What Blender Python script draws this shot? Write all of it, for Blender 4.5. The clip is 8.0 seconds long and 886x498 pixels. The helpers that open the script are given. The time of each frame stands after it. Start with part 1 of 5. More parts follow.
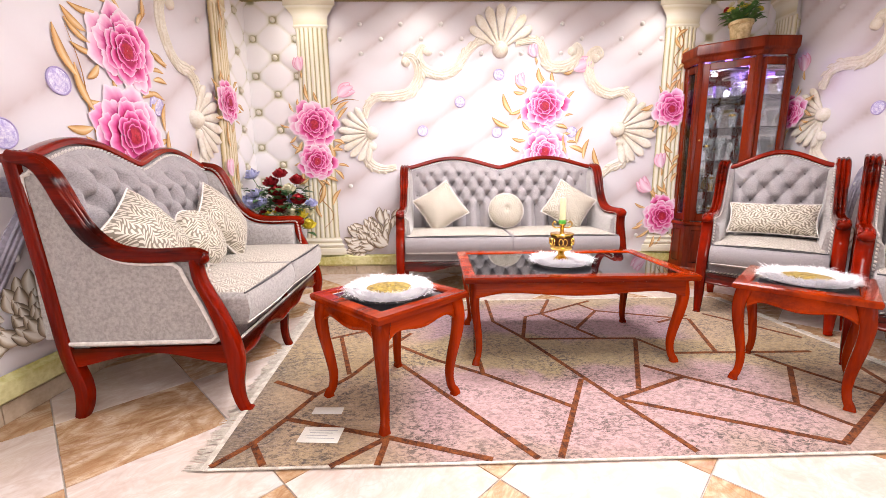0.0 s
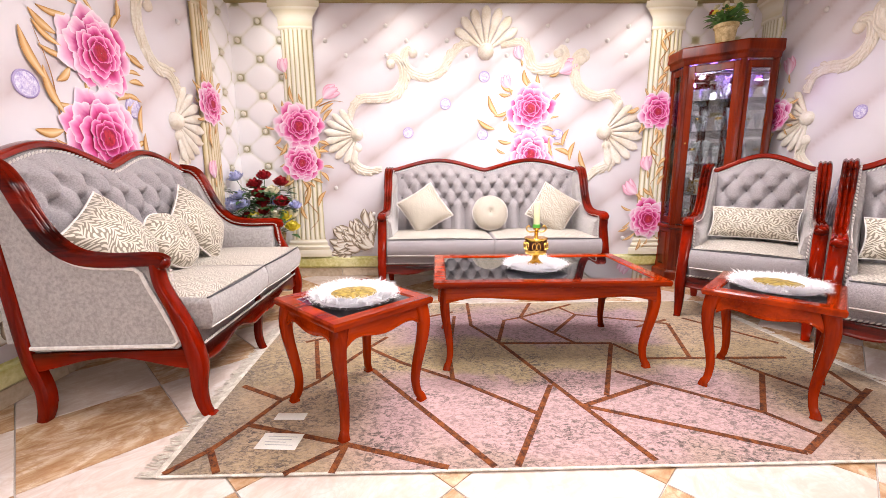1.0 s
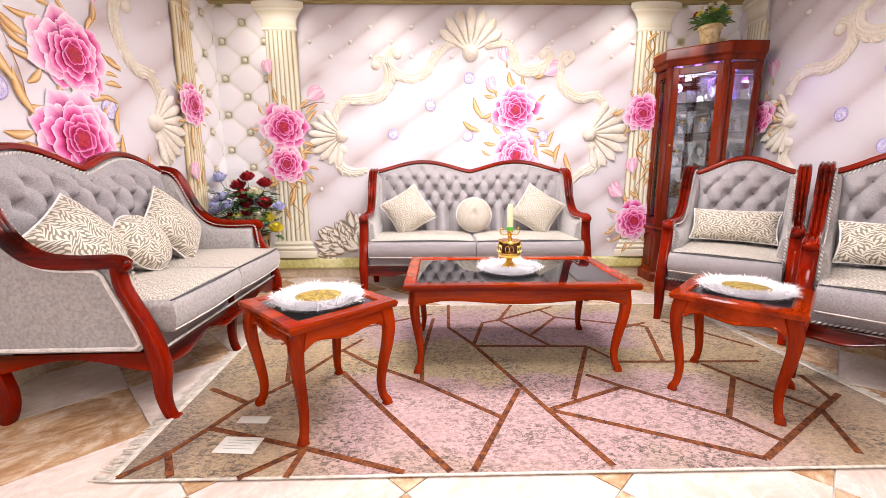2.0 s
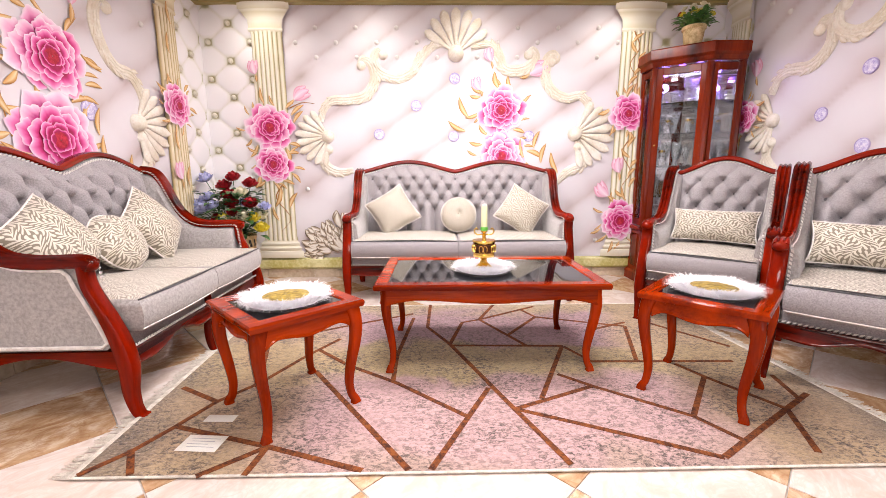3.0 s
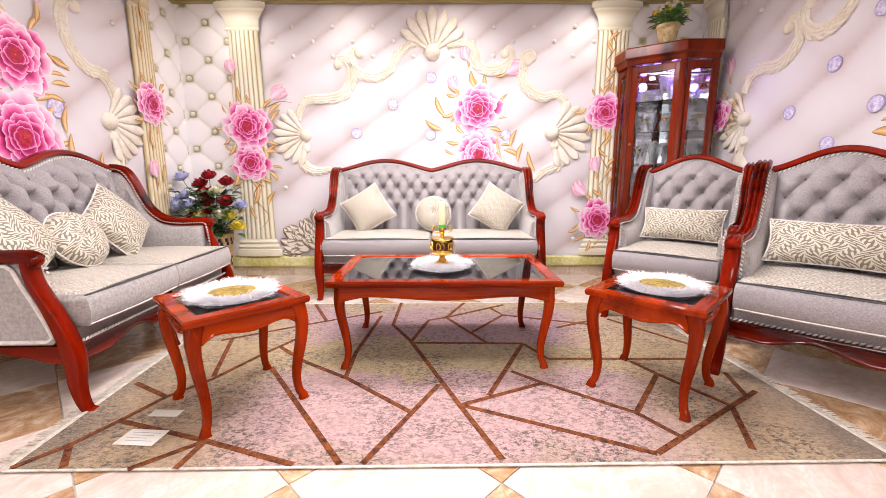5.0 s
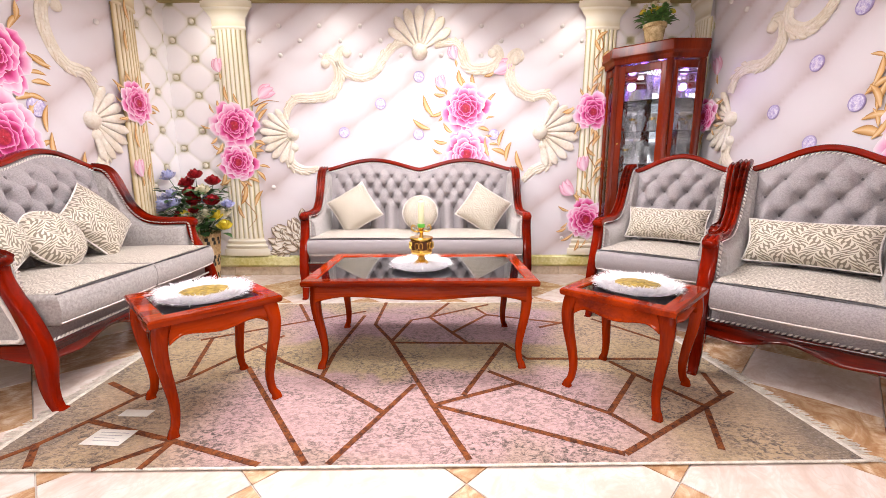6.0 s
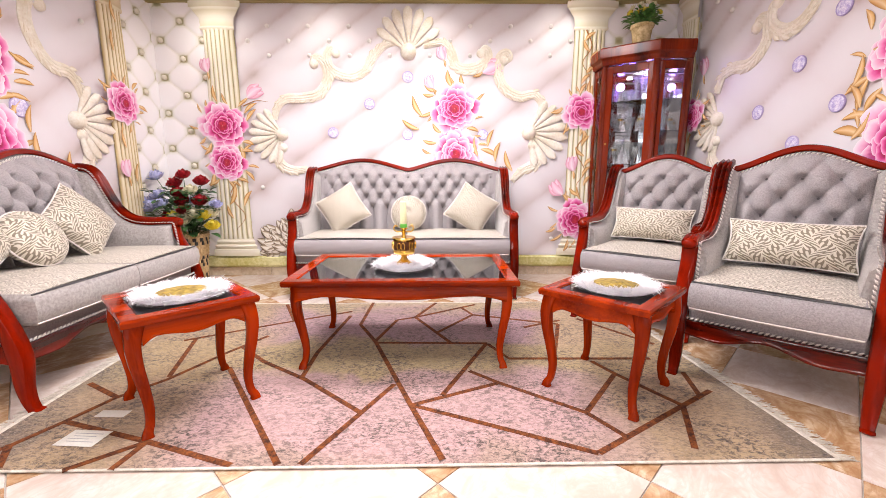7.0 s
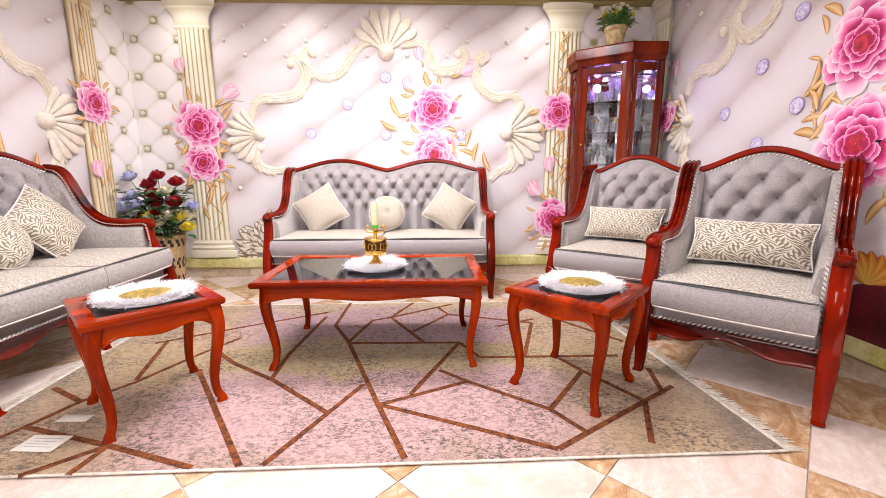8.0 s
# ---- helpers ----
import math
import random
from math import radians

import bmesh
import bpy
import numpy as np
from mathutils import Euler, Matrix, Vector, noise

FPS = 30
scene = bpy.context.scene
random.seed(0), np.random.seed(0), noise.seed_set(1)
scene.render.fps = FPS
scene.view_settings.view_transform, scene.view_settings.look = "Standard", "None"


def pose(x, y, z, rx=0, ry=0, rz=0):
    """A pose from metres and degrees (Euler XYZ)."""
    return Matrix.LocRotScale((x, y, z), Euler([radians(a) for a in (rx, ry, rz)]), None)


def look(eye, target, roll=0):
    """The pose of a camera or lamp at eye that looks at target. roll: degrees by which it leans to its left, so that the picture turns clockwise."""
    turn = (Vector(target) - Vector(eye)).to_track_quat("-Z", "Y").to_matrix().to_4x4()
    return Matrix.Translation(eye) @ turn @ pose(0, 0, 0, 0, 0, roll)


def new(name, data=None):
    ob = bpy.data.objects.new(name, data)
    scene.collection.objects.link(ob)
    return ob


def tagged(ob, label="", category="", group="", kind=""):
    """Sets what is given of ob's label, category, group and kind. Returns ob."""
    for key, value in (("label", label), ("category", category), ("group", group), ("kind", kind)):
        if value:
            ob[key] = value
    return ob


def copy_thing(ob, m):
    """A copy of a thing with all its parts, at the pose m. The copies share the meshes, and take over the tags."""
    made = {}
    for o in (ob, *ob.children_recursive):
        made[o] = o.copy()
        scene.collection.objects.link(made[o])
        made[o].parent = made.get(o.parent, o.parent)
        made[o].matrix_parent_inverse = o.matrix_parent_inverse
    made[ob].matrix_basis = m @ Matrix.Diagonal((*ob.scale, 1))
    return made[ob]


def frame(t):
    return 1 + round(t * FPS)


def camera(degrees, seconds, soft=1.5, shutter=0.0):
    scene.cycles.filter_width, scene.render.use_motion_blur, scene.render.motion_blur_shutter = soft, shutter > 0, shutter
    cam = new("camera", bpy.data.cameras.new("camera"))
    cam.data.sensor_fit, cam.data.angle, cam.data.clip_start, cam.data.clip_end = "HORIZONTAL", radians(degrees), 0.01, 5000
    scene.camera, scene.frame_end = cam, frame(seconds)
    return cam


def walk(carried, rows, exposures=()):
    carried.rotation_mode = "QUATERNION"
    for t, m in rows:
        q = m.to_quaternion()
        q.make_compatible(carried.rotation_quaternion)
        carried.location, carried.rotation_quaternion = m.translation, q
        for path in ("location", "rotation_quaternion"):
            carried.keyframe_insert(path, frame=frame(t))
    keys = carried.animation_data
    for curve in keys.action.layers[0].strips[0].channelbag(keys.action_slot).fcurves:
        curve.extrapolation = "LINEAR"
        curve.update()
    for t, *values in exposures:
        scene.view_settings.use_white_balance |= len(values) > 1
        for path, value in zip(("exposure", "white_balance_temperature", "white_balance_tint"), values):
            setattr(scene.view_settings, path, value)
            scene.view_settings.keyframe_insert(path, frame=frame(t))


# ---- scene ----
cam = camera(94.8, 8.0, soft=0.6)
PATH = [
    (0, (0.261, 0.284, 1.031), (0.295, 2.252, 0.68), -0.5),
    (0.5, (0.338, 0.288, 1.039), (0.371, 2.257, 0.689), -0.4),
    (1, (0.423, 0.296, 1.051), (0.453, 2.265, 0.7), -0.3),
    (1.5, (0.503, 0.304, 1.06), (0.532, 2.273, 0.711), -0.2),
    (3, (0.743, 0.29, 1.062), (0.763, 2.259, 0.713), -0.2),
    (3.5, (0.811, 0.283, 1.054), (0.827, 2.252, 0.705), -0.2),
    (4, (0.879, 0.276, 1.05), (0.888, 2.246, 0.702), -0.3),
    (4.5, (0.94, 0.275, 1.049), (0.948, 2.244, 0.701), -0.2),
    (6, (1.126, 0.284, 1.043), (1.136, 2.253, 0.694), -0.1),
    (6.5, (1.174, 0.285, 1.044), (1.185, 2.254, 0.694), -0.2),
    (7, (1.22, 0.282, 1.042), (1.238, 2.252, 0.694), -0.1),
    (7.5, (1.274, 0.272, 1.041), (1.311, 2.241, 0.694), -0.2),
    (8, (1.329, 0.262, 1.049), (1.397, 2.23, 0.699), -0.2),
]
walk(cam, [(t, look(eye, target, roll)) for t, eye, target, roll in PATH])

# ---- light ----
world = bpy.data.worlds.new("world")
scene.world = world
world.use_nodes = True
world.node_tree.nodes["Background"].inputs[0].default_value = (0.75, 0.7, 0.85, 1)
world.node_tree.nodes["Background"].inputs[1].default_value = 0.0
scene.view_settings.exposure = 0.29


def area_lamp(name, m, size, size_y, watts, color, spread=180):
    data = bpy.data.lights.new(name, "AREA")
    data.shape, data.size, data.size_y, data.energy, data.color = "RECTANGLE", size, size_y, watts, color
    data.spread = radians(spread)
    ob = new(name, data)
    ob.matrix_world = m
    return ob


WARM, COOL, VIOLET = (1.0, 0.92, 0.84), (1.0, 0.92, 0.945), (0.55, 0.25, 1.0)
# Unseen ceiling panels, added to give the room its overall light.
FILL_PANELS = [(0.4, 3.0, 30), (1.5, 3.0, 31), (0.85, 1.6, 30), (0.3, -0.4, 16), (1.3, -0.4, 14), (0.8, -2.2, 5)]
for px_, py_, watts in FILL_PANELS:
    area_lamp("fill_panel_light", pose(px_, py_, 2.68), 0.58, 0.58, watts, COOL, 166)
SPOTS = [(-0.95, 4.25, 11), (0.1, 4.25, 10), (1.15, 4.25, 10), (2.45, 4.25, 14)]
for px_, py_, watts in SPOTS:
    data = bpy.data.lights.new("spot_light", "SPOT")
    data.energy, data.color, data.spot_size, data.spot_blend, data.shadow_soft_size = watts, WARM, radians(160), 1.0, 0.14
    ob = new("spot_light", data)
    ob.matrix_world = look((px_, py_, 2.70), (px_, py_ + 0.25, 1.0))
area_lamp("window_light", pose(1.0, -3.57, 1.3, 90, 0, 0), 3.6, 1.9, 18, (1.0, 0.92, 0.96))
data = bpy.data.lights.new("cabinet_led", "POINT")
data.energy, data.color, data.shadow_soft_size = 3.0, (0.4, 0.2, 1.0), 0.04
new("cabinet_led", data).location = (3.16, 4.26, 1.98)
data = bpy.data.lights.new("cabinet_puck", "SPOT")
data.energy, data.color, data.spot_size, data.spot_blend, data.shadow_soft_size = 14.0, (1.0, 0.96, 0.92), radians(70), 0.6, 0.03
ob = new("cabinet_puck", data)
ob.matrix_world = look((3.22, 4.33, 2.03), (3.24, 4.36, 0.6))


# ---- materials ----
def ramp(nt, fac, stops):
    node = nt.nodes.new("ShaderNodeValToRGB")
    while len(node.color_ramp.elements) < len(stops):
        node.color_ramp.elements.new(0.5)
    for e, (p, c) in zip(node.color_ramp.elements, stops):
        e.position, e.color = p, (*c, 1)
    nt.links.new(fac, node.inputs[0])
    return node.outputs[0]


def noise_out(nt, coord, scale, detail=4, stretch=None, distortion=0.0, rough=0.55):
    if stretch:
        m = nt.nodes.new("ShaderNodeMapping")
        m.inputs["Scale"].default_value = stretch
        nt.links.new(coord, m.inputs[0])
        coord = m.outputs[0]
    n = nt.nodes.new("ShaderNodeTexNoise")
    n.inputs["Scale"].default_value, n.inputs["Detail"].default_value = scale, detail
    n.inputs["Distortion"].default_value, n.inputs["Roughness"].default_value = distortion, rough
    nt.links.new(coord, n.inputs["Vector"])
    return n.outputs[0]


def math_out(nt, op, a, b=None):
    m = nt.nodes.new("ShaderNodeMath")
    m.operation = op
    for i, v in enumerate((a, b)):
        if v is None:
            continue
        if isinstance(v, (int, float)):
            m.inputs[i].default_value = v
        else:
            nt.links.new(v, m.inputs[i])
    return m.outputs[0]


def mix_out(nt, fac, a, b, mode="MIX"):
    m = nt.nodes.new("ShaderNodeMix")
    m.data_type, m.blend_type = "RGBA", mode
    for sock, v in ((m.inputs[0], fac), (m.inputs[6], a), (m.inputs[7], b)):
        if isinstance(v, (int, float)):
            sock.default_value = v
        elif isinstance(v, tuple):
            sock.default_value = (*v, 1)
        else:
            nt.links.new(v, sock)
    return m.outputs[2]


def blank(name, rough=0.5, metal=0.0, coat=0.0, sheen=0.0, spec=0.5):
    m = bpy.data.materials.new(name)
    m.use_nodes = True
    nt = m.node_tree
    b = nt.nodes["Principled BSDF"]
    b.inputs["Roughness"].default_value, b.inputs["Metallic"].default_value = rough, metal
    b.inputs["Coat Weight"].default_value, b.inputs["Coat Roughness"].default_value = coat, 0.08
    b.inputs["Sheen Weight"].default_value, b.inputs["Specular IOR Level"].default_value = sheen, spec
    coord = nt.nodes.new("ShaderNodeTexCoord").outputs["Object"]
    return m, nt, b, coord


def bump(nt, b, height, strength, distance=0.002):
    n = nt.nodes.new("ShaderNodeBump")
    n.inputs["Strength"].default_value, n.inputs["Distance"].default_value = strength, distance
    nt.links.new(height, n.inputs["Height"])
    nt.links.new(n.outputs[0], b.inputs["Normal"])


def plain(name, dark, light, rough=0.5, scale=6.0, fine=180.0, relief=0.15, stretch=None, **kw):
    """Two colours mixed by a coarse and a fine noise, with fine relief."""
    m, nt, b, co = blank(name, rough, **kw)
    coarse, small = noise_out(nt, co, scale, 5, stretch), noise_out(nt, co, fine, 3, stretch)
    f = math_out(nt, "ADD", math_out(nt, "MULTIPLY", coarse, 0.65), math_out(nt, "MULTIPLY", small, 0.35))
    nt.links.new(ramp(nt, f, [(0.39, dark), (0.61, light)]), b.inputs["Base Color"])
    bump(nt, b, small, relief)
    return m


def toned(name, stops, rough=0.6, scale=14.0, relief=0.1, amount=0.12):
    """A print: colours along the mesh's tone attribute, broken up by noise."""
    m, nt, b, co = blank(name, rough)
    at = nt.nodes.new("ShaderNodeAttribute")
    at.attribute_name = "tone"
    n = noise_out(nt, co, scale, 5)
    f = math_out(nt, "ADD", at.outputs["Fac"], math_out(nt, "MULTIPLY", math_out(nt, "SUBTRACT", n, 0.5), amount * 2))
    nt.links.new(ramp(nt, f, stops), b.inputs["Base Color"])
    bump(nt, b, noise_out(nt, co, 260, 3), relief, 0.001)
    return m


def damask(name, ground, thread, size, axes=(0, 1)):
    """Woven fronds: curved light blades that fan from mirrored, alternating stems on a darker ground."""
    m, nt, b, co = blank(name, 0.55, sheen=0.3)
    sep = nt.nodes.new("ShaderNodeSeparateXYZ")
    nt.links.new(co, sep.inputs[0])
    x, y = (math_out(nt, "ADD", sep.outputs[a], 10.0 + size * k) for a, k in zip(axes, (0.0, 0.3)))
    sway = math_out(nt, "MULTIPLY", math_out(nt, "SINE", math_out(nt, "MULTIPLY", y, 3.14159 / (size * 1.7))), size * 0.62)
    x = math_out(nt, "ADD", x, sway)
    warp = math_out(nt, "SUBTRACT", noise_out(nt, co, 0.55 / size, 1.0), 0.5)
    off = math_out(nt, "DIVIDE", math_out(nt, "PINGPONG", x, size), size)
    parity = math_out(nt, "SUBTRACT", math_out(nt, "MULTIPLY", math_out(nt, "FLOORED_MODULO", math_out(nt, "FLOOR", math_out(nt, "DIVIDE", math_out(nt, "ADD", x, size), size * 2)), 2.0), 2.0), 1.0)
    rise = math_out(nt, "MULTIPLY", math_out(nt, "POWER", off, 0.55), 9.5)
    phase = math_out(nt, "ADD", math_out(nt, "SUBTRACT", math_out(nt, "MULTIPLY", math_out(nt, "MULTIPLY", y, parity), 6.28319 / (size * 0.56)), rise), math_out(nt, "MULTIPLY", warp, 3.2))
    wave = math_out(nt, "SINE", phase)
    # blades taper towards their tips and leave the stem free
    taper = math_out(nt, "MULTIPLY", math_out(nt, "POWER", off, 3.0), -0.85)
    root = math_out(nt, "MULTIPLY", math_out(nt, "MAXIMUM", math_out(nt, "SUBTRACT", 0.10, off), 0.0), 14.0)
    mask = nt.nodes.new("ShaderNodeMapRange")
    mask.inputs[1].default_value, mask.inputs[2].default_value = -0.34, 0.06
    nt.links.new(math_out(nt, "ADD", math_out(nt, "ADD", wave, taper), root), mask.inputs[0])
    fine = noise_out(nt, co, 420, 2)
    g = mix_out(nt, fine, tuple(c * 0.75 for c in ground), tuple(c * 1.2 for c in ground))
    t = mix_out(nt, fine, tuple(c * 0.9 for c in thread), thread)
    nt.links.new(mix_out(nt, mask.outputs[0], g, t), b.inputs["Base Color"])
    bump(nt, b, math_out(nt, "ADD", mask.outputs[0], math_out(nt, "MULTIPLY", fine, 0.5)), 0.35, 0.002)
    return m


def wood_material(name, dark, light, axis, rough=0.05, spec=0.15):
    m, nt, b, co = blank(name, rough, coat=0.0, spec=spec)
    st = [1.0, 1.0, 1.0]
    st[axis] = 0.08
    grain = noise_out(nt, co, 55, 6, tuple(st), 1.2)
    broad = noise_out(nt, co, 5, 3, tuple(st))
    f = math_out(nt, "ADD", math_out(nt, "MULTIPLY", grain, 0.22), math_out(nt, "MULTIPLY", broad, 0.78))
    nt.links.new(ramp(nt, f, [(0.36, dark), (0.60, light)]), b.inputs["Base Color"])
    bump(nt, b, grain, 0.04)
    return m


WOOD_D, WOOD_L = (0.020, 0.0008, 0.0002), (0.24, 0.009, 0.0008)
WOOD = wood_material("mahogany", WOOD_D, WOOD_L, 0, 0.12, 0.45)
WOOD_Y = wood_material("mahogany_rail", WOOD_D, WOOD_L, 1)
WOOD_Z = wood_material("mahogany_post", WOOD_D, WOOD_L, 2)
TABLE_WOOD = wood_material("cherry_table", (0.12, 0.007, 0.0006), (0.42, 0.038, 0.0012), 0)
TABLE_WOOD_Z = wood_material("cherry_leg", (0.075, 0.004, 0.0004), (0.36, 0.028, 0.001), 2)
CABINET_WOOD = wood_material("walnut_cabinet", (0.050, 0.004, 0.001), (0.23, 0.022, 0.003), 2, 0.14, 0.25)
LINEN = plain("grey_linen", (0.27, 0.248, 0.254), (0.42, 0.39, 0.398), 0.85, 150, 420, 0.9, sheen=0.2)
VELVET = plain("grey_velvet", (0.27, 0.25, 0.238), (0.44, 0.412, 0.395), 0.7, 75, 330, 0.8, sheen=0.5)
PIPING = plain("cream_piping", (0.62, 0.58, 0.54), (0.85, 0.82, 0.78), 0.6, 30, 300)
DARK_PIPING = plain("charcoal_piping", (0.05, 0.05, 0.055), (0.12, 0.12, 0.125), 0.6, 30, 300)
DAMASK_SEAT = damask("damask_seat", (0.28, 0.245, 0.19), (0.68, 0.63, 0.55), 0.029)
DAMASK_PILLOW = damask("damask_pillow", (0.225, 0.19, 0.135), (0.70, 0.65, 0.545), 0.031)
BUTTON = plain("fabric_button", (0.12, 0.11, 0.115), (0.20, 0.185, 0.19), 0.8)
BLACK_GLASS, _nt, _b, _co = blank("black_glass", 0.01, spec=0.6)
_b.inputs["Base Color"].default_value = (0.004, 0.004, 0.005, 1)
FUR = plain("white_fur", (0.80, 0.79, 0.82), (0.92, 0.91, 0.92), 0.9, 40, 200)
GOLD = plain("brass_gold", (0.55, 0.33, 0.05), (0.85, 0.58, 0.16), 0.25, 30, 90, 0.3, metal=1.0)
MEDAL = plain("gold_brocade", (0.14, 0.09, 0.01), (0.60, 0.44, 0.09), 0.45, 45, 110, 0.8, metal=0.4)
WAX = plain("candle_wax", (0.75, 0.78, 0.45), (0.90, 0.92, 0.62), 0.45)
GREEN_WAX = plain("green_wax", (0.10, 0.45, 0.05), (0.2, 0.65, 0.12), 0.4)
CREAM = plain("cream_plaster", (0.74, 0.67, 0.54), (0.88, 0.84, 0.75), 0.6, 8, 60)
BUD = toned("pale_bud", [(0.0, (0.75, 0.30, 0.42)), (0.4, (0.86, 0.55, 0.70)), (1.0, (0.93, 0.80, 0.88))])
# On the column shafts the low stops colour the grooves as painted shading.
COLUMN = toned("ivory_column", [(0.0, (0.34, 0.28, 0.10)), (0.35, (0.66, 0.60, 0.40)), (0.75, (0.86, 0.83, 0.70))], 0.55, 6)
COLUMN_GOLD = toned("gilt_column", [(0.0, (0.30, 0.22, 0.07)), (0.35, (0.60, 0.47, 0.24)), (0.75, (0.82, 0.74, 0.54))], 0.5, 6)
LEDGE = plain("mossy_ledge", (0.52, 0.48, 0.14), (0.80, 0.77, 0.42), 0.5, 4, 40)
ACANTHUS = toned("acanthus_print", [(0.0, (0.62, 0.53, 0.38)), (0.5, (0.80, 0.74, 0.62)), (1.0, (0.88, 0.85, 0.77))])
LEAF_GOLD = toned("golden_leaf", [(0.0, (0.38, 0.17, 0.04)), (0.40, (0.68, 0.40, 0.14)), (1.0, (0.88, 0.70, 0.44))])
PETAL = toned("pink_petal", [(0.0, (0.36, 0.004, 0.07)), (0.22, (0.66, 0.04, 0.24)), (0.5, (0.84, 0.22, 0.50)), (0.78, (0.90, 0.46, 0.68)), (1.0, (0.95, 0.80, 0.88))])
PETAL_PALE = toned("pale_petal", [(0.0, (0.50, 0.03, 0.20)), (0.3, (0.82, 0.30, 0.54)), (0.65, (0.91, 0.60, 0.77)), (1.0, (0.95, 0.84, 0.90))])
HEART = plain("rose_heart", (0.30, 0.004, 0.02), (0.62, 0.03, 0.07), 0.6, 40)
JEWEL = plain("lilac_jewel", (0.45, 0.40, 0.72), (0.85, 0.82, 0.95), 0.2, 45, 160, 0.6)
JEWEL_RIM = plain("violet_rim", (0.36, 0.30, 0.58), (0.55, 0.48, 0.74), 0.35)
PEARL = plain("pearl_button", (0.55, 0.50, 0.36), (0.86, 0.82, 0.72), 0.3)
FEATHER = toned("feather_print", [(0.0, (0.08, 0.05, 0.03)), (0.32, (0.46, 0.37, 0.26)), (0.62, (0.88, 0.84, 0.76))])
LILAC_PRINT = plain("lilac_grey_print", (0.28, 0.26, 0.33), (0.58, 0.55, 0.66), 0.6, 7, 50)
WINE_PRINT = plain("wine_red_print", (0.05, 0.004, 0.006), (0.16, 0.012, 0.02), 0.5, 4, 60)
ORANGE_PRINT = toned("orange_bloom", [(0.0, (0.35, 0.06, 0.01)), (0.6, (0.75, 0.30, 0.04)), (1.0, (0.88, 0.60, 0.15))])
# Low stops hold the crease shading painted into quilt and tufts.
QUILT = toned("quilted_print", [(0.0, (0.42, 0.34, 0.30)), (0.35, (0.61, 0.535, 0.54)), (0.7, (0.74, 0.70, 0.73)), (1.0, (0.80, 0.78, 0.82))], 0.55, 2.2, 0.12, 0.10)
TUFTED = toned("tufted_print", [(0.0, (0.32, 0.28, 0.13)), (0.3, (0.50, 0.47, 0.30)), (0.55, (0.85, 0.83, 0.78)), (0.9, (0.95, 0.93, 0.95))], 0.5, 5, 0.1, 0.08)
PAINT = plain("white_paint", (0.74, 0.72, 0.70), (0.82, 0.80, 0.78), 0.7, 2, 60)
SKIRT = plain("beige_skirting", (0.46, 0.35, 0.24), (0.68, 0.57, 0.43), 0.25, 3, 30)
GROUT = plain("pale_grout", (0.55, 0.50, 0.45), (0.70, 0.66, 0.60), 0.8)
FERN = plain("fresh_leaf", (0.05, 0.14, 0.03), (0.17, 0.38, 0.10), 0.45, 30)
STRAW = plain("straw_weave", (0.42, 0.27, 0.12), (0.68, 0.50, 0.28), 0.7, 60, 240, 0.6)
BLACK_WEAVE = plain("black_weave", (0.012, 0.011, 0.01), (0.04, 0.035, 0.03), 0.6, 60, 240, 0.6)
GREEN = plain("green_leaf", (0.018, 0.055, 0.016), (0.075, 0.20, 0.05), 0.45, 30)
RED_ROSE = plain("red_rose_silk", (0.20, 0.003, 0.008), (0.50, 0.015, 0.025), 0.6, 50)
CREAM_ROSE = plain("cream_rose_silk", (0.72, 0.66, 0.42), (0.88, 0.85, 0.70), 0.6, 50)
YELLOW_ROSE = plain("yellow_silk", (0.72, 0.58, 0.03), (0.85, 0.75, 0.12), 0.6, 50)
BLUE_ROSE = plain("blue_silk", (0.40, 0.44, 0.76), (0.72, 0.72, 0.92), 0.6, 50)
CLAY = plain("clay_pot", (0.40, 0.28, 0.11), (0.74, 0.60, 0.34), 0.6, 16, 80)
PAPER = plain("paper_label", (0.72, 0.70, 0.62), (0.84, 0.82, 0.76), 0.6)
INK = plain("grey_ink", (0.35, 0.35, 0.36), (0.5, 0.5, 0.5), 0.7)
RUG_LINE = plain("rust_pile", (0.040, 0.008, 0.002), (0.24, 0.066, 0.010), 0.95, 40, 150, 0.6)
RUG_EDGE = plain("cream_binding", (0.48, 0.43, 0.36), (0.74, 0.69, 0.61), 0.9, 30, 260, 0.5)
MIRROR = plain("mirror", (0.80, 0.80, 0.82), (0.82, 0.82, 0.84), 0.02, metal=1.0, relief=0.0)


def tile_material(name, stops, vein):
    m, nt, b, co = blank(name, 0.16)
    info = nt.nodes.new("ShaderNodeObjectInfo")
    add = nt.nodes.new("ShaderNodeVectorMath")
    nt.links.new(co, add.inputs[0])
    com = nt.nodes.new("ShaderNodeCombineXYZ")
    nt.links.new(math_out(nt, "MULTIPLY", info.outputs["Random"], 37.0), com.inputs[2])
    nt.links.new(com.outputs[0], add.inputs[1])
    cloud = noise_out(nt, add.outputs[0], 4.5, 7, (1, 1.35, 1), 2.2)
    veins = noise_out(nt, add.outputs[0], 5, 6, (1, 1.6, 1), 3.0)
    line = math_out(nt, "MULTIPLY", math_out(nt, "ABSOLUTE", math_out(nt, "SUBTRACT", veins, 0.5)), 14.0)
    base = ramp(nt, cloud, stops)
    nt.links.new(mix_out(nt, math_out(nt, "MULTIPLY", math_out(nt, "SUBTRACT", 1.0, math_out(nt, "MINIMUM", line, 1.0)), 0.45), base, vein), b.inputs["Base Color"])
    bump(nt, b, cloud, 0.03)
    return m


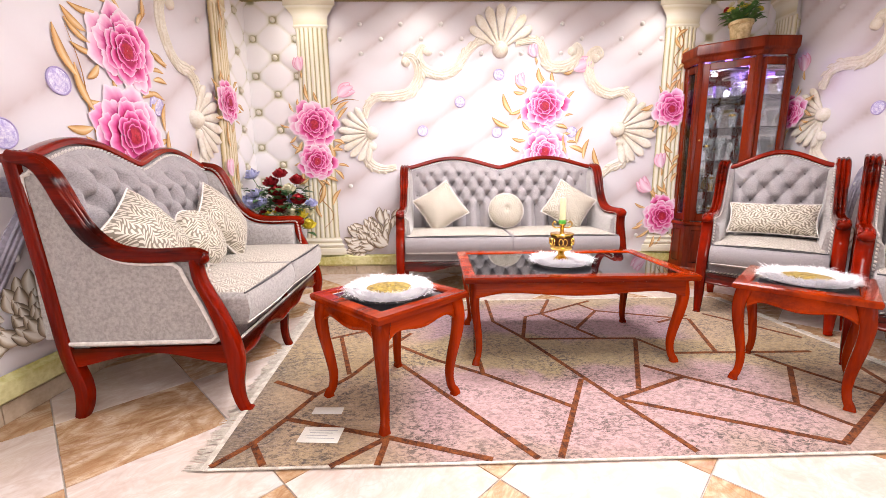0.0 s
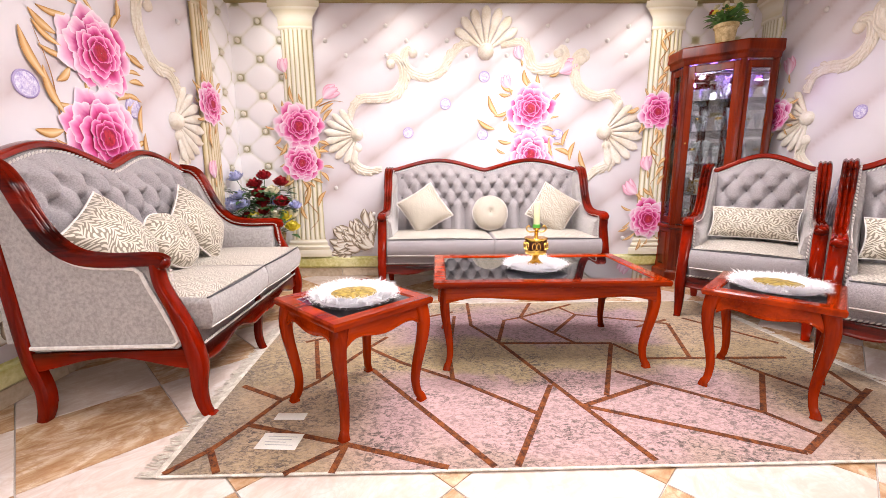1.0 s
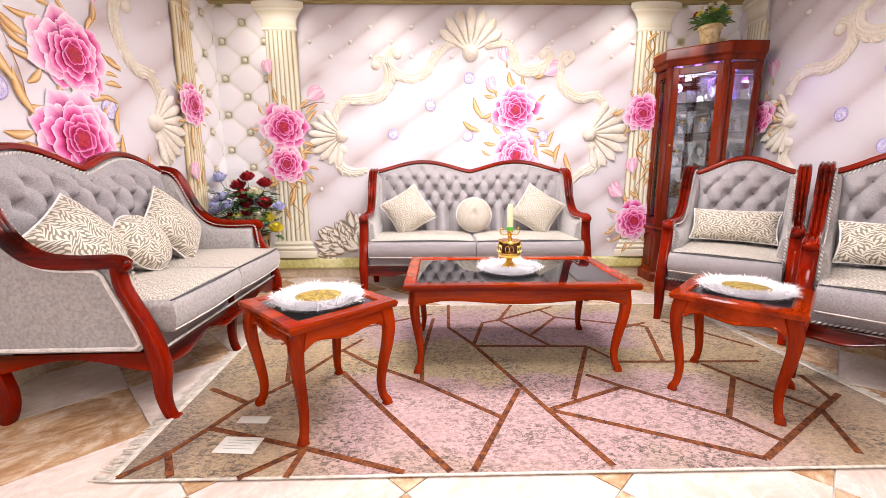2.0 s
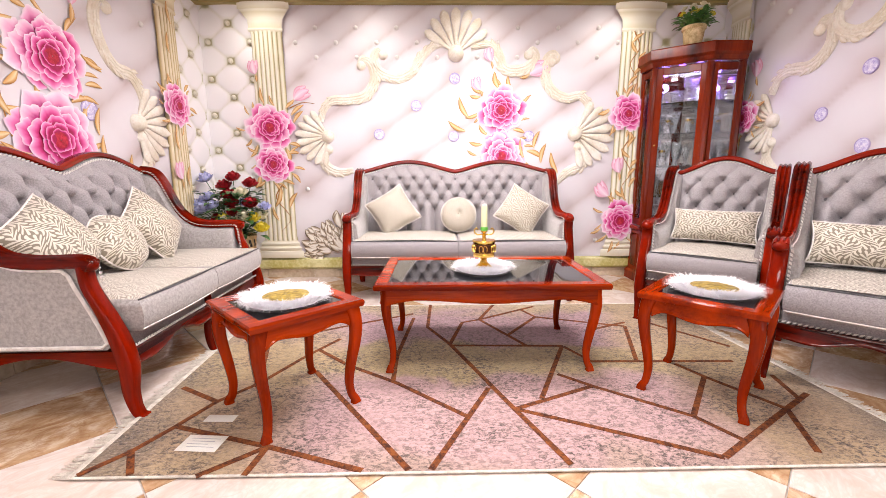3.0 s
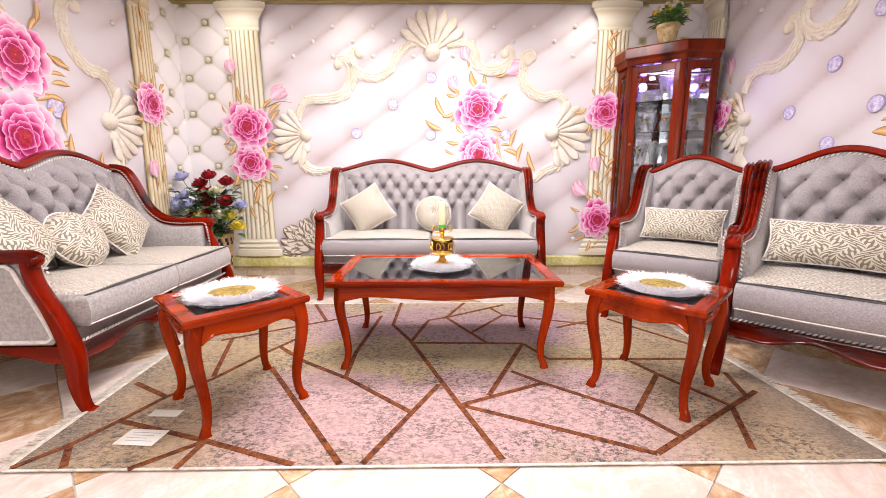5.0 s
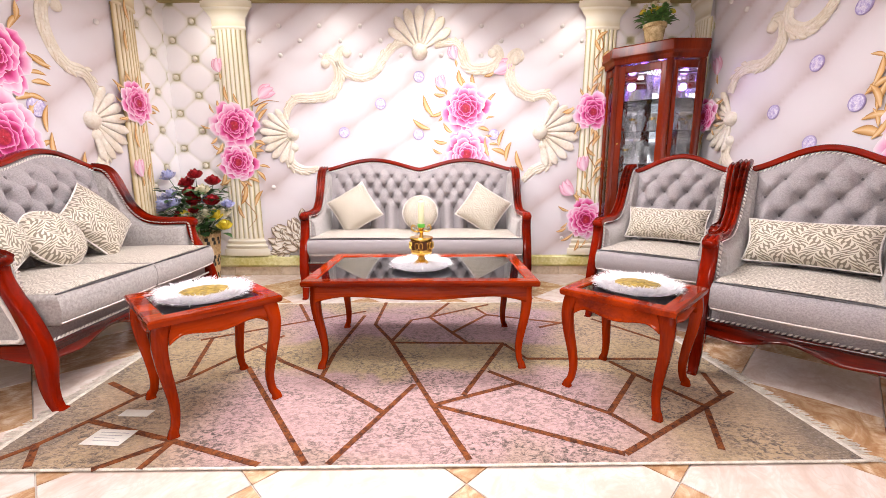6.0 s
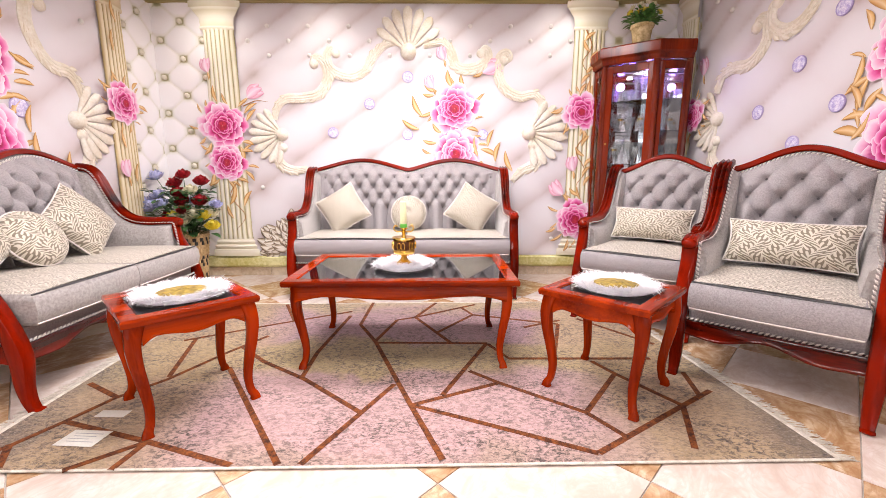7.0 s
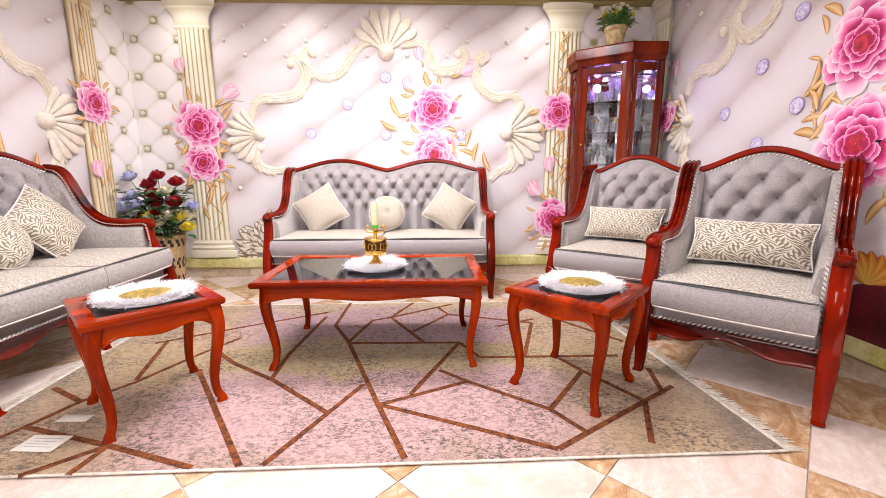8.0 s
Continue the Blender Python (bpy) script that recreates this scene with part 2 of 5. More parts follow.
TILE_TAN = tile_material("tan_marble_tile", [(0.34, (0.38, 0.22, 0.11)), (0.5, (0.54, 0.36, 0.21)), (0.64, (0.68, 0.53, 0.38))], (0.34, 0.15, 0.06))
TILE_CREAM = tile_material("cream_marble_tile", [(0.34, (0.60, 0.49, 0.42)), (0.5, (0.69, 0.59, 0.53)), (0.66, (0.74, 0.67, 0.62))], (0.60, 0.47, 0.38))


def rug_material():
    m, nt, b, co = blank("distressed_rug", 0.95, sheen=0.2)
    patch = noise_out(nt, co, 1.7, 2.0, None, 0.8)
    sep = nt.nodes.new("ShaderNodeSeparateXYZ")
    nt.links.new(co, sep.inputs[0])
    shift = math_out(nt, "MULTIPLY", math_out(nt, "SUBTRACT", patch, 0.5), 0.42)
    along = math_out(nt, "ADD", math_out(nt, "MULTIPLY", math_out(nt, "SUBTRACT", sep.outputs[1], 1.6), 0.51), shift)
    # The lilac stops paint the violet light under the coffee table into the pile.
    field = ramp(nt, along, [(0.0, (0.44, 0.30, 0.25)), (0.10, (0.52, 0.33, 0.33)), (0.32, (0.50, 0.32, 0.32)), (0.37, (0.42, 0.32, 0.155)), (0.56, (0.41, 0.31, 0.15)), (0.62, (0.40, 0.25, 0.29)), (0.84, (0.39, 0.245, 0.275)), (0.95, (0.43, 0.33, 0.20))])
    # dyed tan towards both ends, charcoal in the worn corners
    off = math_out(nt, "ADD", math_out(nt, "ABSOLUTE", math_out(nt, "SUBTRACT", sep.outputs[0], 1.02)), math_out(nt, "MULTIPLY", shift, 1.6))
    tan_end = nt.nodes.new("ShaderNodeMapRange")
    tan_end.inputs[1].default_value, tan_end.inputs[2].default_value, tan_end.inputs[4].default_value = 0.80, 1.05, 0.85
    nt.links.new(off, tan_end.inputs[0])
    base = mix_out(nt, tan_end.outputs[0], field, (0.45, 0.325, 0.17))
    dark_end = nt.nodes.new("ShaderNodeMapRange")
    dark_end.inputs[1].default_value, dark_end.inputs[2].default_value, dark_end.inputs[4].default_value = 1.36, 1.66, 0.8
    nt.links.new(math_out(nt, "SUBTRACT", off, math_out(nt, "MULTIPLY", math_out(nt, "SUBTRACT", sep.outputs[1], 1.75), 0.25)), dark_end.inputs[0])
    base = mix_out(nt, dark_end.outputs[0], base, (0.11, 0.088, 0.062))
    wear = noise_out(nt, co, 52, 10, (0.8, 1.15, 1), 0.8, 0.76)
    soot = noise_out(nt, co, 3.3, 3.0, None, 0.6)
    worn = mix_out(nt, math_out(nt, "MULTIPLY", ramp(nt, wear, [(0.43, (1, 1, 1)), (0.54, (0, 0, 0))]), ramp(nt, soot, [(0.36, (0.45, 0.45, 0.45)), (0.62, (1, 1, 1))])), base, (0.050, 0.034, 0.028))
    thread = noise_out(nt, co, 150, 2, (0.25, 2.2, 1), 0.1)
    worn = mix_out(nt, math_out(nt, "MULTIPLY", ramp(nt, thread, [(0.40, (1, 1, 1)), (0.60, (0, 0, 0))]), 0.22), worn, (0.12, 0.08, 0.06))
    pale = mix_out(nt, ramp(nt, noise_out(nt, co, 110, 8, (0.5, 1.5, 1), 0.2, 0.8), [(0.52, (0, 0, 0)), (0.72, (0.7, 0.7, 0.7))]), worn, (0.64, 0.51, 0.45))
    nt.links.new(pale, b.inputs["Base Color"])
    bump(nt, b, noise_out(nt, co, 320, 3), 0.6, 0.003)
    return m


RUG = rug_material()


def glass_material(name, tint, rough=0.0):
    m = bpy.data.materials.new(name)
    m.use_nodes = True
    nt = m.node_tree
    nt.nodes.remove(nt.nodes["Principled BSDF"])
    glossy, clear, mix, fres = (nt.nodes.new(k) for k in ("ShaderNodeBsdfGlossy", "ShaderNodeBsdfTransparent", "ShaderNodeMixShader", "ShaderNodeFresnel"))
    glossy.inputs["Roughness"].default_value = rough
    clear.inputs[0].default_value = (*tint, 1)
    fres.inputs[0].default_value = 1.5
    for a, c in ((fres.outputs[0], mix.inputs[0]), (clear.outputs[0], mix.inputs[1]), (glossy.outputs[0], mix.inputs[2]), (mix.outputs[0], nt.nodes["Material Output"].inputs[0])):
        nt.links.new(a, c)
    return m


PANE = glass_material("cabinet_pane", (0.93, 0.95, 0.95))
GLASS = glass_material("clear_shelf", (0.86, 0.90, 0.90))


def crystal_material():
    m, nt, b, co = blank("cut_crystal", 0.05, spec=0.9)
    b.inputs["Base Color"].default_value = (0.9, 0.92, 0.94, 1)
    clear, mix = nt.nodes.new("ShaderNodeBsdfTransparent"), nt.nodes.new("ShaderNodeMixShader")
    facets = ramp(nt, noise_out(nt, co, 90, 2), [(0.42, (0.04, 0.04, 0.04)), (0.66, (0.34, 0.34, 0.34))])
    nt.links.new(facets, mix.inputs[0])
    nt.links.new(clear.outputs[0], mix.inputs[1])
    nt.links.new(b.outputs[0], mix.inputs[2])
    nt.links.new(mix.outputs[0], nt.nodes["Material Output"].inputs[0])
    return m


CRYSTAL = crystal_material()
LAMP_GLOW = bpy.data.materials.new("lamp_glow")
LAMP_GLOW.use_nodes = True
LAMP_GLOW.node_tree.nodes["Principled BSDF"].inputs["Emission Color"].default_value = (1, 0.96, 0.92, 1)
LAMP_GLOW.node_tree.nodes["Principled BSDF"].inputs["Emission Strength"].default_value = 6
DAYLIGHT = bpy.data.materials.new("daylight")
DAYLIGHT.use_nodes = True
DAYLIGHT.node_tree.nodes["Principled BSDF"].inputs["Emission Color"].default_value = (0.93, 0.92, 1, 1)
DAYLIGHT.node_tree.nodes["Principled BSDF"].inputs["Emission Strength"].default_value = 1.4
LED_GLOW = bpy.data.materials.new("led_glow")
LED_GLOW.use_nodes = True
LED_GLOW.node_tree.nodes["Principled BSDF"].inputs["Emission Color"].default_value = (0.30, 0.10, 1, 1)
LED_GLOW.node_tree.nodes["Principled BSDF"].inputs["Emission Strength"].default_value = 25


# ---- mesh helpers ----
class Geo:
    """Collects vertices, faces and a tone for each vertex."""

    def __init__(self):
        self.v, self.f, self.t = [], [], []

    def add(self, verts, faces, tones=None):
        n = len(self.v)
        self.v += [tuple(p) for p in verts]
        self.f += [tuple(i + n for i in q) for q in faces]
        self.t += list(tones) if tones is not None else [0.5] * len(verts)
        return self

    def rings(self, rings, closed=True, caps=True, tones=None):
        """Joins rings of equal length into a skin."""
        k = len(rings[0])
        faces = []
        for i in range(len(rings) - 1):
            for j in range(k if closed else k - 1):
                a, b = i * k + j, i * k + (j + 1) % k
                faces.append((a, b, b + k, a + k))
        if caps and closed:
            faces.append(tuple(range(k - 1, -1, -1)))
            faces.append(tuple(range((len(rings) - 1) * k, len(rings) * k)))
        flat = [p for r in rings for p in r]
        ts = None if tones is None else [t for t in tones for _ in range(k)]
        return self.add(flat, faces, ts)

    def sweep(self, pts, side, section, scale=None, caps=True):
        """Sweeps a section (a along side, b along side x tangent) along points."""
        pts = [Vector(p) for p in pts]
        rings = []
        for i, p in enumerate(pts):
            t = (pts[min(i + 1, len(pts) - 1)] - pts[max(i - 1, 0)]).normalized()
            s = Vector(side[i] if isinstance(side, list) else side)
            s = (s - t * s.dot(t)).normalized()
            n = s.cross(t)
            k = scale[i] if scale else 1.0
            ka, kb = k if isinstance(k, tuple) else (k, k)
            rings.append([p + s * a * ka + n * b * kb for a, b in section])
        return self.rings(rings, True, caps)

    def lathe(self, prof, at=(0, 0, 0), seg=20, caps=True):
        c = Vector(at)
        return self.rings([[c + Vector((r * math.cos(6.28319 * j / seg), r * math.sin(6.28319 * j / seg), z)) for j in range(seg)] for r, z in prof], True, caps)

    def box(self, lo, hi, bevel=0.004):
        """A box with chamfered edges."""
        lo, hi = Vector(lo), Vector(hi)
        c, h = (lo + hi) / 2, (hi - lo) / 2
        b = min(bevel, min(h) * 0.9)
        rings = []
        for z, k in ((-h.z, b), (-h.z + b, 0), (h.z - b, 0), (h.z, b)):
            x, y, q = h.x - k, h.y - k, b
            rings.append([c + Vector(p) for p in ((-x + q, -y, z), (x - q, -y, z), (x, -y + q, z), (x, y - q, z), (x - q, y, z), (-x + q, y, z), (-x, y - q, z), (-x, -y + q, z))])
        return self.rings(rings)

    def grid(self, fn, nu, nv, tone=None):
        """A sheet from fn(u, v), u and v from 0 to 1."""
        verts = [fn(i / nu, j / nv) for j in range(nv + 1) for i in range(nu + 1)]
        tones = None if tone is None else [tone(i / nu, j / nv) for j in range(nv + 1) for i in range(nu + 1)]
        w = nu + 1
        return self.add(verts, [(j * w + i, j * w + i + 1, j * w + i + 1 + w, j * w + i + w) for j in range(nv) for i in range(nu)], tones)

    def slab(self, poly, fn, thick):
        """A plate with the outline poly in (a, b), fn(a, b, depth) places it."""
        n = len(poly)
        verts = [fn(a, b, 0) for a, b in poly] + [fn(a, b, thick) for a, b in poly]
        faces = [tuple(range(n - 1, -1, -1)), tuple(range(n, 2 * n))] + [(i, (i + 1) % n, (i + 1) % n + n, i + n) for i in range(n)]
        return self.add(verts, faces)

    def ball(self, c, r, seg=10, rows=6, flat=(1, 1, 1)):
        c = Vector(c)
        return self.rings([[c + Vector((flat[0] * r * math.sin(a) * math.cos(6.28319 * j / seg), flat[1] * r * math.sin(a) * math.sin(6.28319 * j / seg), flat[2] * r * math.cos(a))) for j in range(seg)] for a in [math.pi * (i + 0.02) / (rows + 0.04) for i in range(rows, -1, -1)]])


MESHES = {}


def mesh_of(name, geo, mat, smooth=40, key=None):
    if key is not None and key in MESHES:
        return MESHES[key]
    me = bpy.data.meshes.new(name)
    me.from_pydata(geo.v, [], geo.f)
    me.materials.append(mat)
    if any(t != 0.5 for t in geo.t):
        at = me.attributes.new("tone", "FLOAT", "POINT")
        at.data.foreach_set("value", [float(t) for t in geo.t])
    b = bmesh.new()
    b.from_mesh(me)
    bmesh.ops.recalc_face_normals(b, faces=b.faces)
    b.to_mesh(me)
    b.free()
    if smooth:
        me.shade_smooth()
        me.set_sharp_from_angle(angle=radians(smooth))
    if key is not None:
        MESHES[key] = me
    return me


def part(name, geo, mat, parent=None, label="", smooth=40, key=None):
    ob = new(name, mesh_of(name, geo, mat, smooth, key))
    ob.parent = parent
    if label:
        tagged(ob, label)
    return ob


def thing(name, m, label, category, group="", kind=""):
    ob = new(name)
    ob.matrix_world = m
    ob.empty_display_size = 0.1
    return tagged(ob, label, category, group, kind)


def spline(pts, n):
    """A smooth run of n + 1 points through the given ones."""
    pts = [Vector(p) for p in pts]
    ext = [pts[0] * 2 - pts[1]] + pts + [pts[-1] * 2 - pts[-2]]
    out = []
    for i in range(n + 1):
        s = i / n * (len(pts) - 1)
        k = min(int(s), len(pts) - 2)
        f = s - k
        a, b, c, d = ext[k:k + 4]
        out.append(0.5 * (2 * b + (c - a) * f + (2 * a - 5 * b + 4 * c - d) * f * f + (3 * b - a - 3 * c + d) * f ** 3))
    return out


def oval(a, b, n=10, power=1.0):
    """A rounded section."""
    r = []
    for i in range(n):
        c, s = math.cos(6.28319 * (i + 0.5) / n), math.sin(6.28319 * (i + 0.5) / n)
        r.append((a * math.copysign(abs(c) ** power, c), b * math.copysign(abs(s) ** power, s)))
    return r


def rope(geo, pts, r, step, side):
    """A twisted cord: short slanted strands along a path."""
    pts = [Vector(p) for p in pts]
    dist = 0.0
    for a, b in zip(pts, pts[1:]):
        ln = (b - a).length
        t = (b - a).normalized()
        s = Vector(side).normalized()
        n = s.cross(t)
        while dist < ln:
            c = a + t * dist
            d = (t * 0.8 + n * 0.6) * step * 0.62
            q = (n * 0.8 - t * 0.6) * r * 0.55
            u = s * r
            geo.add([c - d, c + q, c + d, c - q, c + u, c - u * 0.2], [(0, 1, 4), (1, 2, 4), (2, 3, 4), (3, 0, 4), (1, 0, 5), (2, 1, 5), (3, 2, 5), (0, 3, 5)])
            dist += step
        dist -= ln
    return geo


# ---- the room ----
XL, XR, YB, YF, ZC = -1.60, 3.60, 4.61, -3.6, 2.80


def structure(name, geo, mat, label, category="", smooth=40):
    return tagged(part(name, geo, mat, None, "", smooth), label, category or name, "", "structure")


floor = structure("floor", Geo().box((XL - 0.2, YF - 0.2, -0.12), (XR + 0.2, YB + 0.2, -0.006)), GROUT, "floor of diagonal cream and tan marble tiles", "floor")
structure("ceiling", Geo().box((XL - 0.2, YF - 0.2, ZC), (XR + 0.2, YB + 0.2, ZC + 0.12)), PAINT, "plain white painted ceiling with added light panels", "ceiling")
g = Geo()
for lo, hi in (((XL - 0.2, 0), (-0.9, ZC)), ((2.9, 0), (XR + 0.2, ZC)), ((-0.9, 0), (2.9, 0.25)), ((-0.9, 2.35), (2.9, ZC))):
    g.box((lo[0], YF - 0.2, lo[1]), (hi[0], YF, hi[1]), 0.001)
structure("wall_south", g, PAINT, "plain white wall of the showroom with a shop window", "wall")
window = thing("window_1", pose(0, YF - 0.1, 0), "wide shop window with white metal bars and daylight", "window", kind="structure")
for k in range(4):
    x = -0.9 + k * 3.8 / 3
    part("mullion", Geo().box((x - 0.03, -0.04, 0.31), (x + 0.03, 0.04, 2.29)), PAINT, window)
for z in (0.28, 2.32):
    part("bar", Geo().box((-0.93, -0.04, z - 0.03), (2.93, 0.04, z + 0.03)), PAINT, window)
for k in range(3):
    x = -0.9 + k * 3.8 / 3
    ob = part("pane", Geo().box((x + 0.031, -0.004, 0.311), (x + 3.8 / 3 - 0.031, 0.004, 2.289), 0.0005), PANE, window)
    ob.visible_shadow = False
structure("backdrop", Geo().box((-1.6, YF - 0.9, 0), (3.6, YF - 0.85, 2.8), 0.001), DAYLIGHT, "bright daylight outside the shop window", "backdrop")


def back_at(u, z, d=0.0):
    return (u, YB - d, z)


def left_at(u, z, d=0.0):
    return (XL + d, u, z)


def right_at(u, z, d=0.0):
    return (XR - d, u, z)


def lattice(u, z, u0, z0, du, dz):
    """How far a place lies from the creases between tufts: 0 in a crease, 1 on a crown; and the nearness to a button."""
    s, t = ((u - u0) / du + (z - z0) / dz) / 2, ((u - u0) / du - (z - z0) / dz) / 2
    a, b = abs(math.sin(math.pi * s)), abs(math.sin(math.pi * t))
    return a, b


def button_gap(u, z, u0, z0, du, dz):
    """Distance to the nearest tuft button."""
    s, t = ((u - u0) / du + (z - z0) / dz) / 2, ((u - u0) / du - (z - z0) / dz) / 2
    p, q = s - round(s), t - round(t)
    return math.hypot((p + q) * du, (p - q) * dz)


def wall_with_print(name, at, u0, u1, corner, low, label):
    """A wall sheathed in quilted print: broad diamonds, small upright tufts beside the corner."""
    lo, hi = at(u0, 0, -0.16), at(u1, ZC, 0.0)
    lo, hi = [min(a, b) for a, b in zip(lo, hi)], [max(a, b) for a, b in zip(lo, hi)]
    wall = structure(name, Geo().box(lo, hi, 0.001), PAINT, label, "wall")
    q = Geo()

    top = corner.get("upper", (low[0] - 0.67, low[1] + 1.0))

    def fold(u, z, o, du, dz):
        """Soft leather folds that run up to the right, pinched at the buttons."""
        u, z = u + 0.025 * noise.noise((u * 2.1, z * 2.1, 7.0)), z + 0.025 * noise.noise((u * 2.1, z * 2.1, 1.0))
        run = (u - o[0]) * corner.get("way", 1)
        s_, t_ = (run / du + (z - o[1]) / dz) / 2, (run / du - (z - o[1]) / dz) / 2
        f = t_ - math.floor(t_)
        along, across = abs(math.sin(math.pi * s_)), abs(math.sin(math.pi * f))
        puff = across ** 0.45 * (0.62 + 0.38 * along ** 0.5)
        # Fold shading for the colour: dark in the valley, bright on the crown.
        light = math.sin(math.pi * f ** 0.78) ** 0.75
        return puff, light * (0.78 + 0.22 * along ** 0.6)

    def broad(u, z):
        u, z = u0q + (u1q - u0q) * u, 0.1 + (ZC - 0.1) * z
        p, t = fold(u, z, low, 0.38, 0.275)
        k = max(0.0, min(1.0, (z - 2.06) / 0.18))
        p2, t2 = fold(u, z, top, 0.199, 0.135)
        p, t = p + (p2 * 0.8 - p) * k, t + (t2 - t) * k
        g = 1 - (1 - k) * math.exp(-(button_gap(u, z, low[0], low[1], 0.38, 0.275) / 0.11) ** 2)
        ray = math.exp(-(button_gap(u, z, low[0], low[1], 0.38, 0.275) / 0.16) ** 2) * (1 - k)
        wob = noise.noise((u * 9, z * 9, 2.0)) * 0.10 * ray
        # Fold and button shade goes into the print's tone.
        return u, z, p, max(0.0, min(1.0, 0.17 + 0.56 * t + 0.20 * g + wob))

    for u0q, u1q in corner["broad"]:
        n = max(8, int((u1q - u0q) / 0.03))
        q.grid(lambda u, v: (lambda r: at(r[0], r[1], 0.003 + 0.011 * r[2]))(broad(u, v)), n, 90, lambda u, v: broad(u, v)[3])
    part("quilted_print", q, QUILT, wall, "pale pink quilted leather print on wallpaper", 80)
    q = Geo()

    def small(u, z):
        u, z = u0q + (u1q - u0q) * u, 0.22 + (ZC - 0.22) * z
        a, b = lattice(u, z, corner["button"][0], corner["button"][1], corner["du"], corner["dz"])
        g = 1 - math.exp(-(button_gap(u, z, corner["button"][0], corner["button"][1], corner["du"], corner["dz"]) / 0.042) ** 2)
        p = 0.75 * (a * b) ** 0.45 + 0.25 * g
        # Tufts are shaded in colour, darker along creases and round buttons.
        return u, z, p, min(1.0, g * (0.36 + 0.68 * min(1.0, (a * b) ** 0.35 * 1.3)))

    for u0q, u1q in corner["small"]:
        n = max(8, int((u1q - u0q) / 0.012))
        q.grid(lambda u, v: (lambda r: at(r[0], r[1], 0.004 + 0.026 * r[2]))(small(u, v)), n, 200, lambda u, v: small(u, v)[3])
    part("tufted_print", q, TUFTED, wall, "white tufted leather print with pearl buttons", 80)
    for u0q, u1q in corner["small"]:
        for i in range(-14, 15):
            for j in range(-8, 9):
                if (i + j) % 2:
                    continue
                u, z = corner["button"][0] + i * corner["du"], corner["button"][1] + j * corner["dz"]
                if u0q + 0.02 < u < u1q - 0.02 and 0.4 < z < 2.62:
                    ob = part("pearl_button", Geo().ball((0, 0, 0), 0.025, 12, 7), PEARL, wall, "", 80, "pearl")
                    ob.location = at(u, z, 0.020)
    for i in range(-12, 13):
        for j in range(-6, 7):
            u, z = low[0] + i * 0.38, low[1] + j * 0.275
            if (i + j) % 2 or not 0.3 < z < 2.6 or not any(a + 0.05 < u < b - 0.05 for a, b in corner["broad"]):
                continue
            if z < 1.0:
                ob = part("pearl_button", Geo().ball((0, 0, 0), 0.022, 10, 6), PAINT, wall, "small white tuft button", 80, "tuft")
                ob.location = at(u, z, 0.010)
    for i in range(-24, 25):
        for j in range(-3, 3):
            u, z = top[0] + i * 0.199, top[1] + j * 0.135
            if (i + j) % 2 == 0 and 2.18 < z < 2.62 and any(a + 0.05 < u < b - 0.05 for a, b in corner["broad"]) and u > 0.8 - 2.0 * (at is back_at):
                ob = part("pearl_button", Geo().ball((0, 0, 0), 0.022, 10, 6), PAINT, wall, "small white tuft button", 80, "tuft")
                ob.location = at(u, z, 0.008)
    return wall


wall_north = wall_with_print("wall_north", back_at, XL, XR, {"broad": [(-0.95, 2.72)], "small": [(XL, -0.93), (2.70, XR)], "button": (-1.30, 1.85), "du": 0.205, "dz": 0.172, "upper": (-0.46, 2.50)}, (0.14, 1.49), "wallpapered wall with printed roses, columns and quilting")
wall_west = wall_with_print("wall_west", left_at, YF, YB, {"broad": [(YF, 4.10)], "small": [(4.10, YB)], "button": (4.41, 1.85), "du": 0.20, "dz": 0.178}, (2.45, 1.52), "wallpapered side wall with printed roses and quilting")
wall_east = wall_with_print("wall_east", right_at, YF, YB, {"broad": [(YF, 4.22)], "small": [(4.22, YB)], "button": (4.40, 2.2), "du": 0.20, "dz": 0.175, "way": -1}, (3.105, 1.77), "wallpapered side wall with printed roses and quilting")


def jewel(wall, at, u, z, r=0.055):
    face = Geo()
    n = 20
    ring = lambda k, d: [at(u + k * r * math.cos(6.28319 * i / n), z + k * r * math.sin(6.28319 * i / n), d) for i in range(n)]
    face.rings([ring(0.86, 0.016), ring(0.5, 0.020), ring(0.02, 0.021)], True, False)
    j = part("jewel_button", face, JEWEL, wall, "faceted lilac jewel button")
    part("rim", Geo().rings([ring(1.0, 0.008), ring(1.0, 0.016), ring(0.93, 0.019), ring(0.86, 0.016)], True, False), JEWEL_RIM, j)


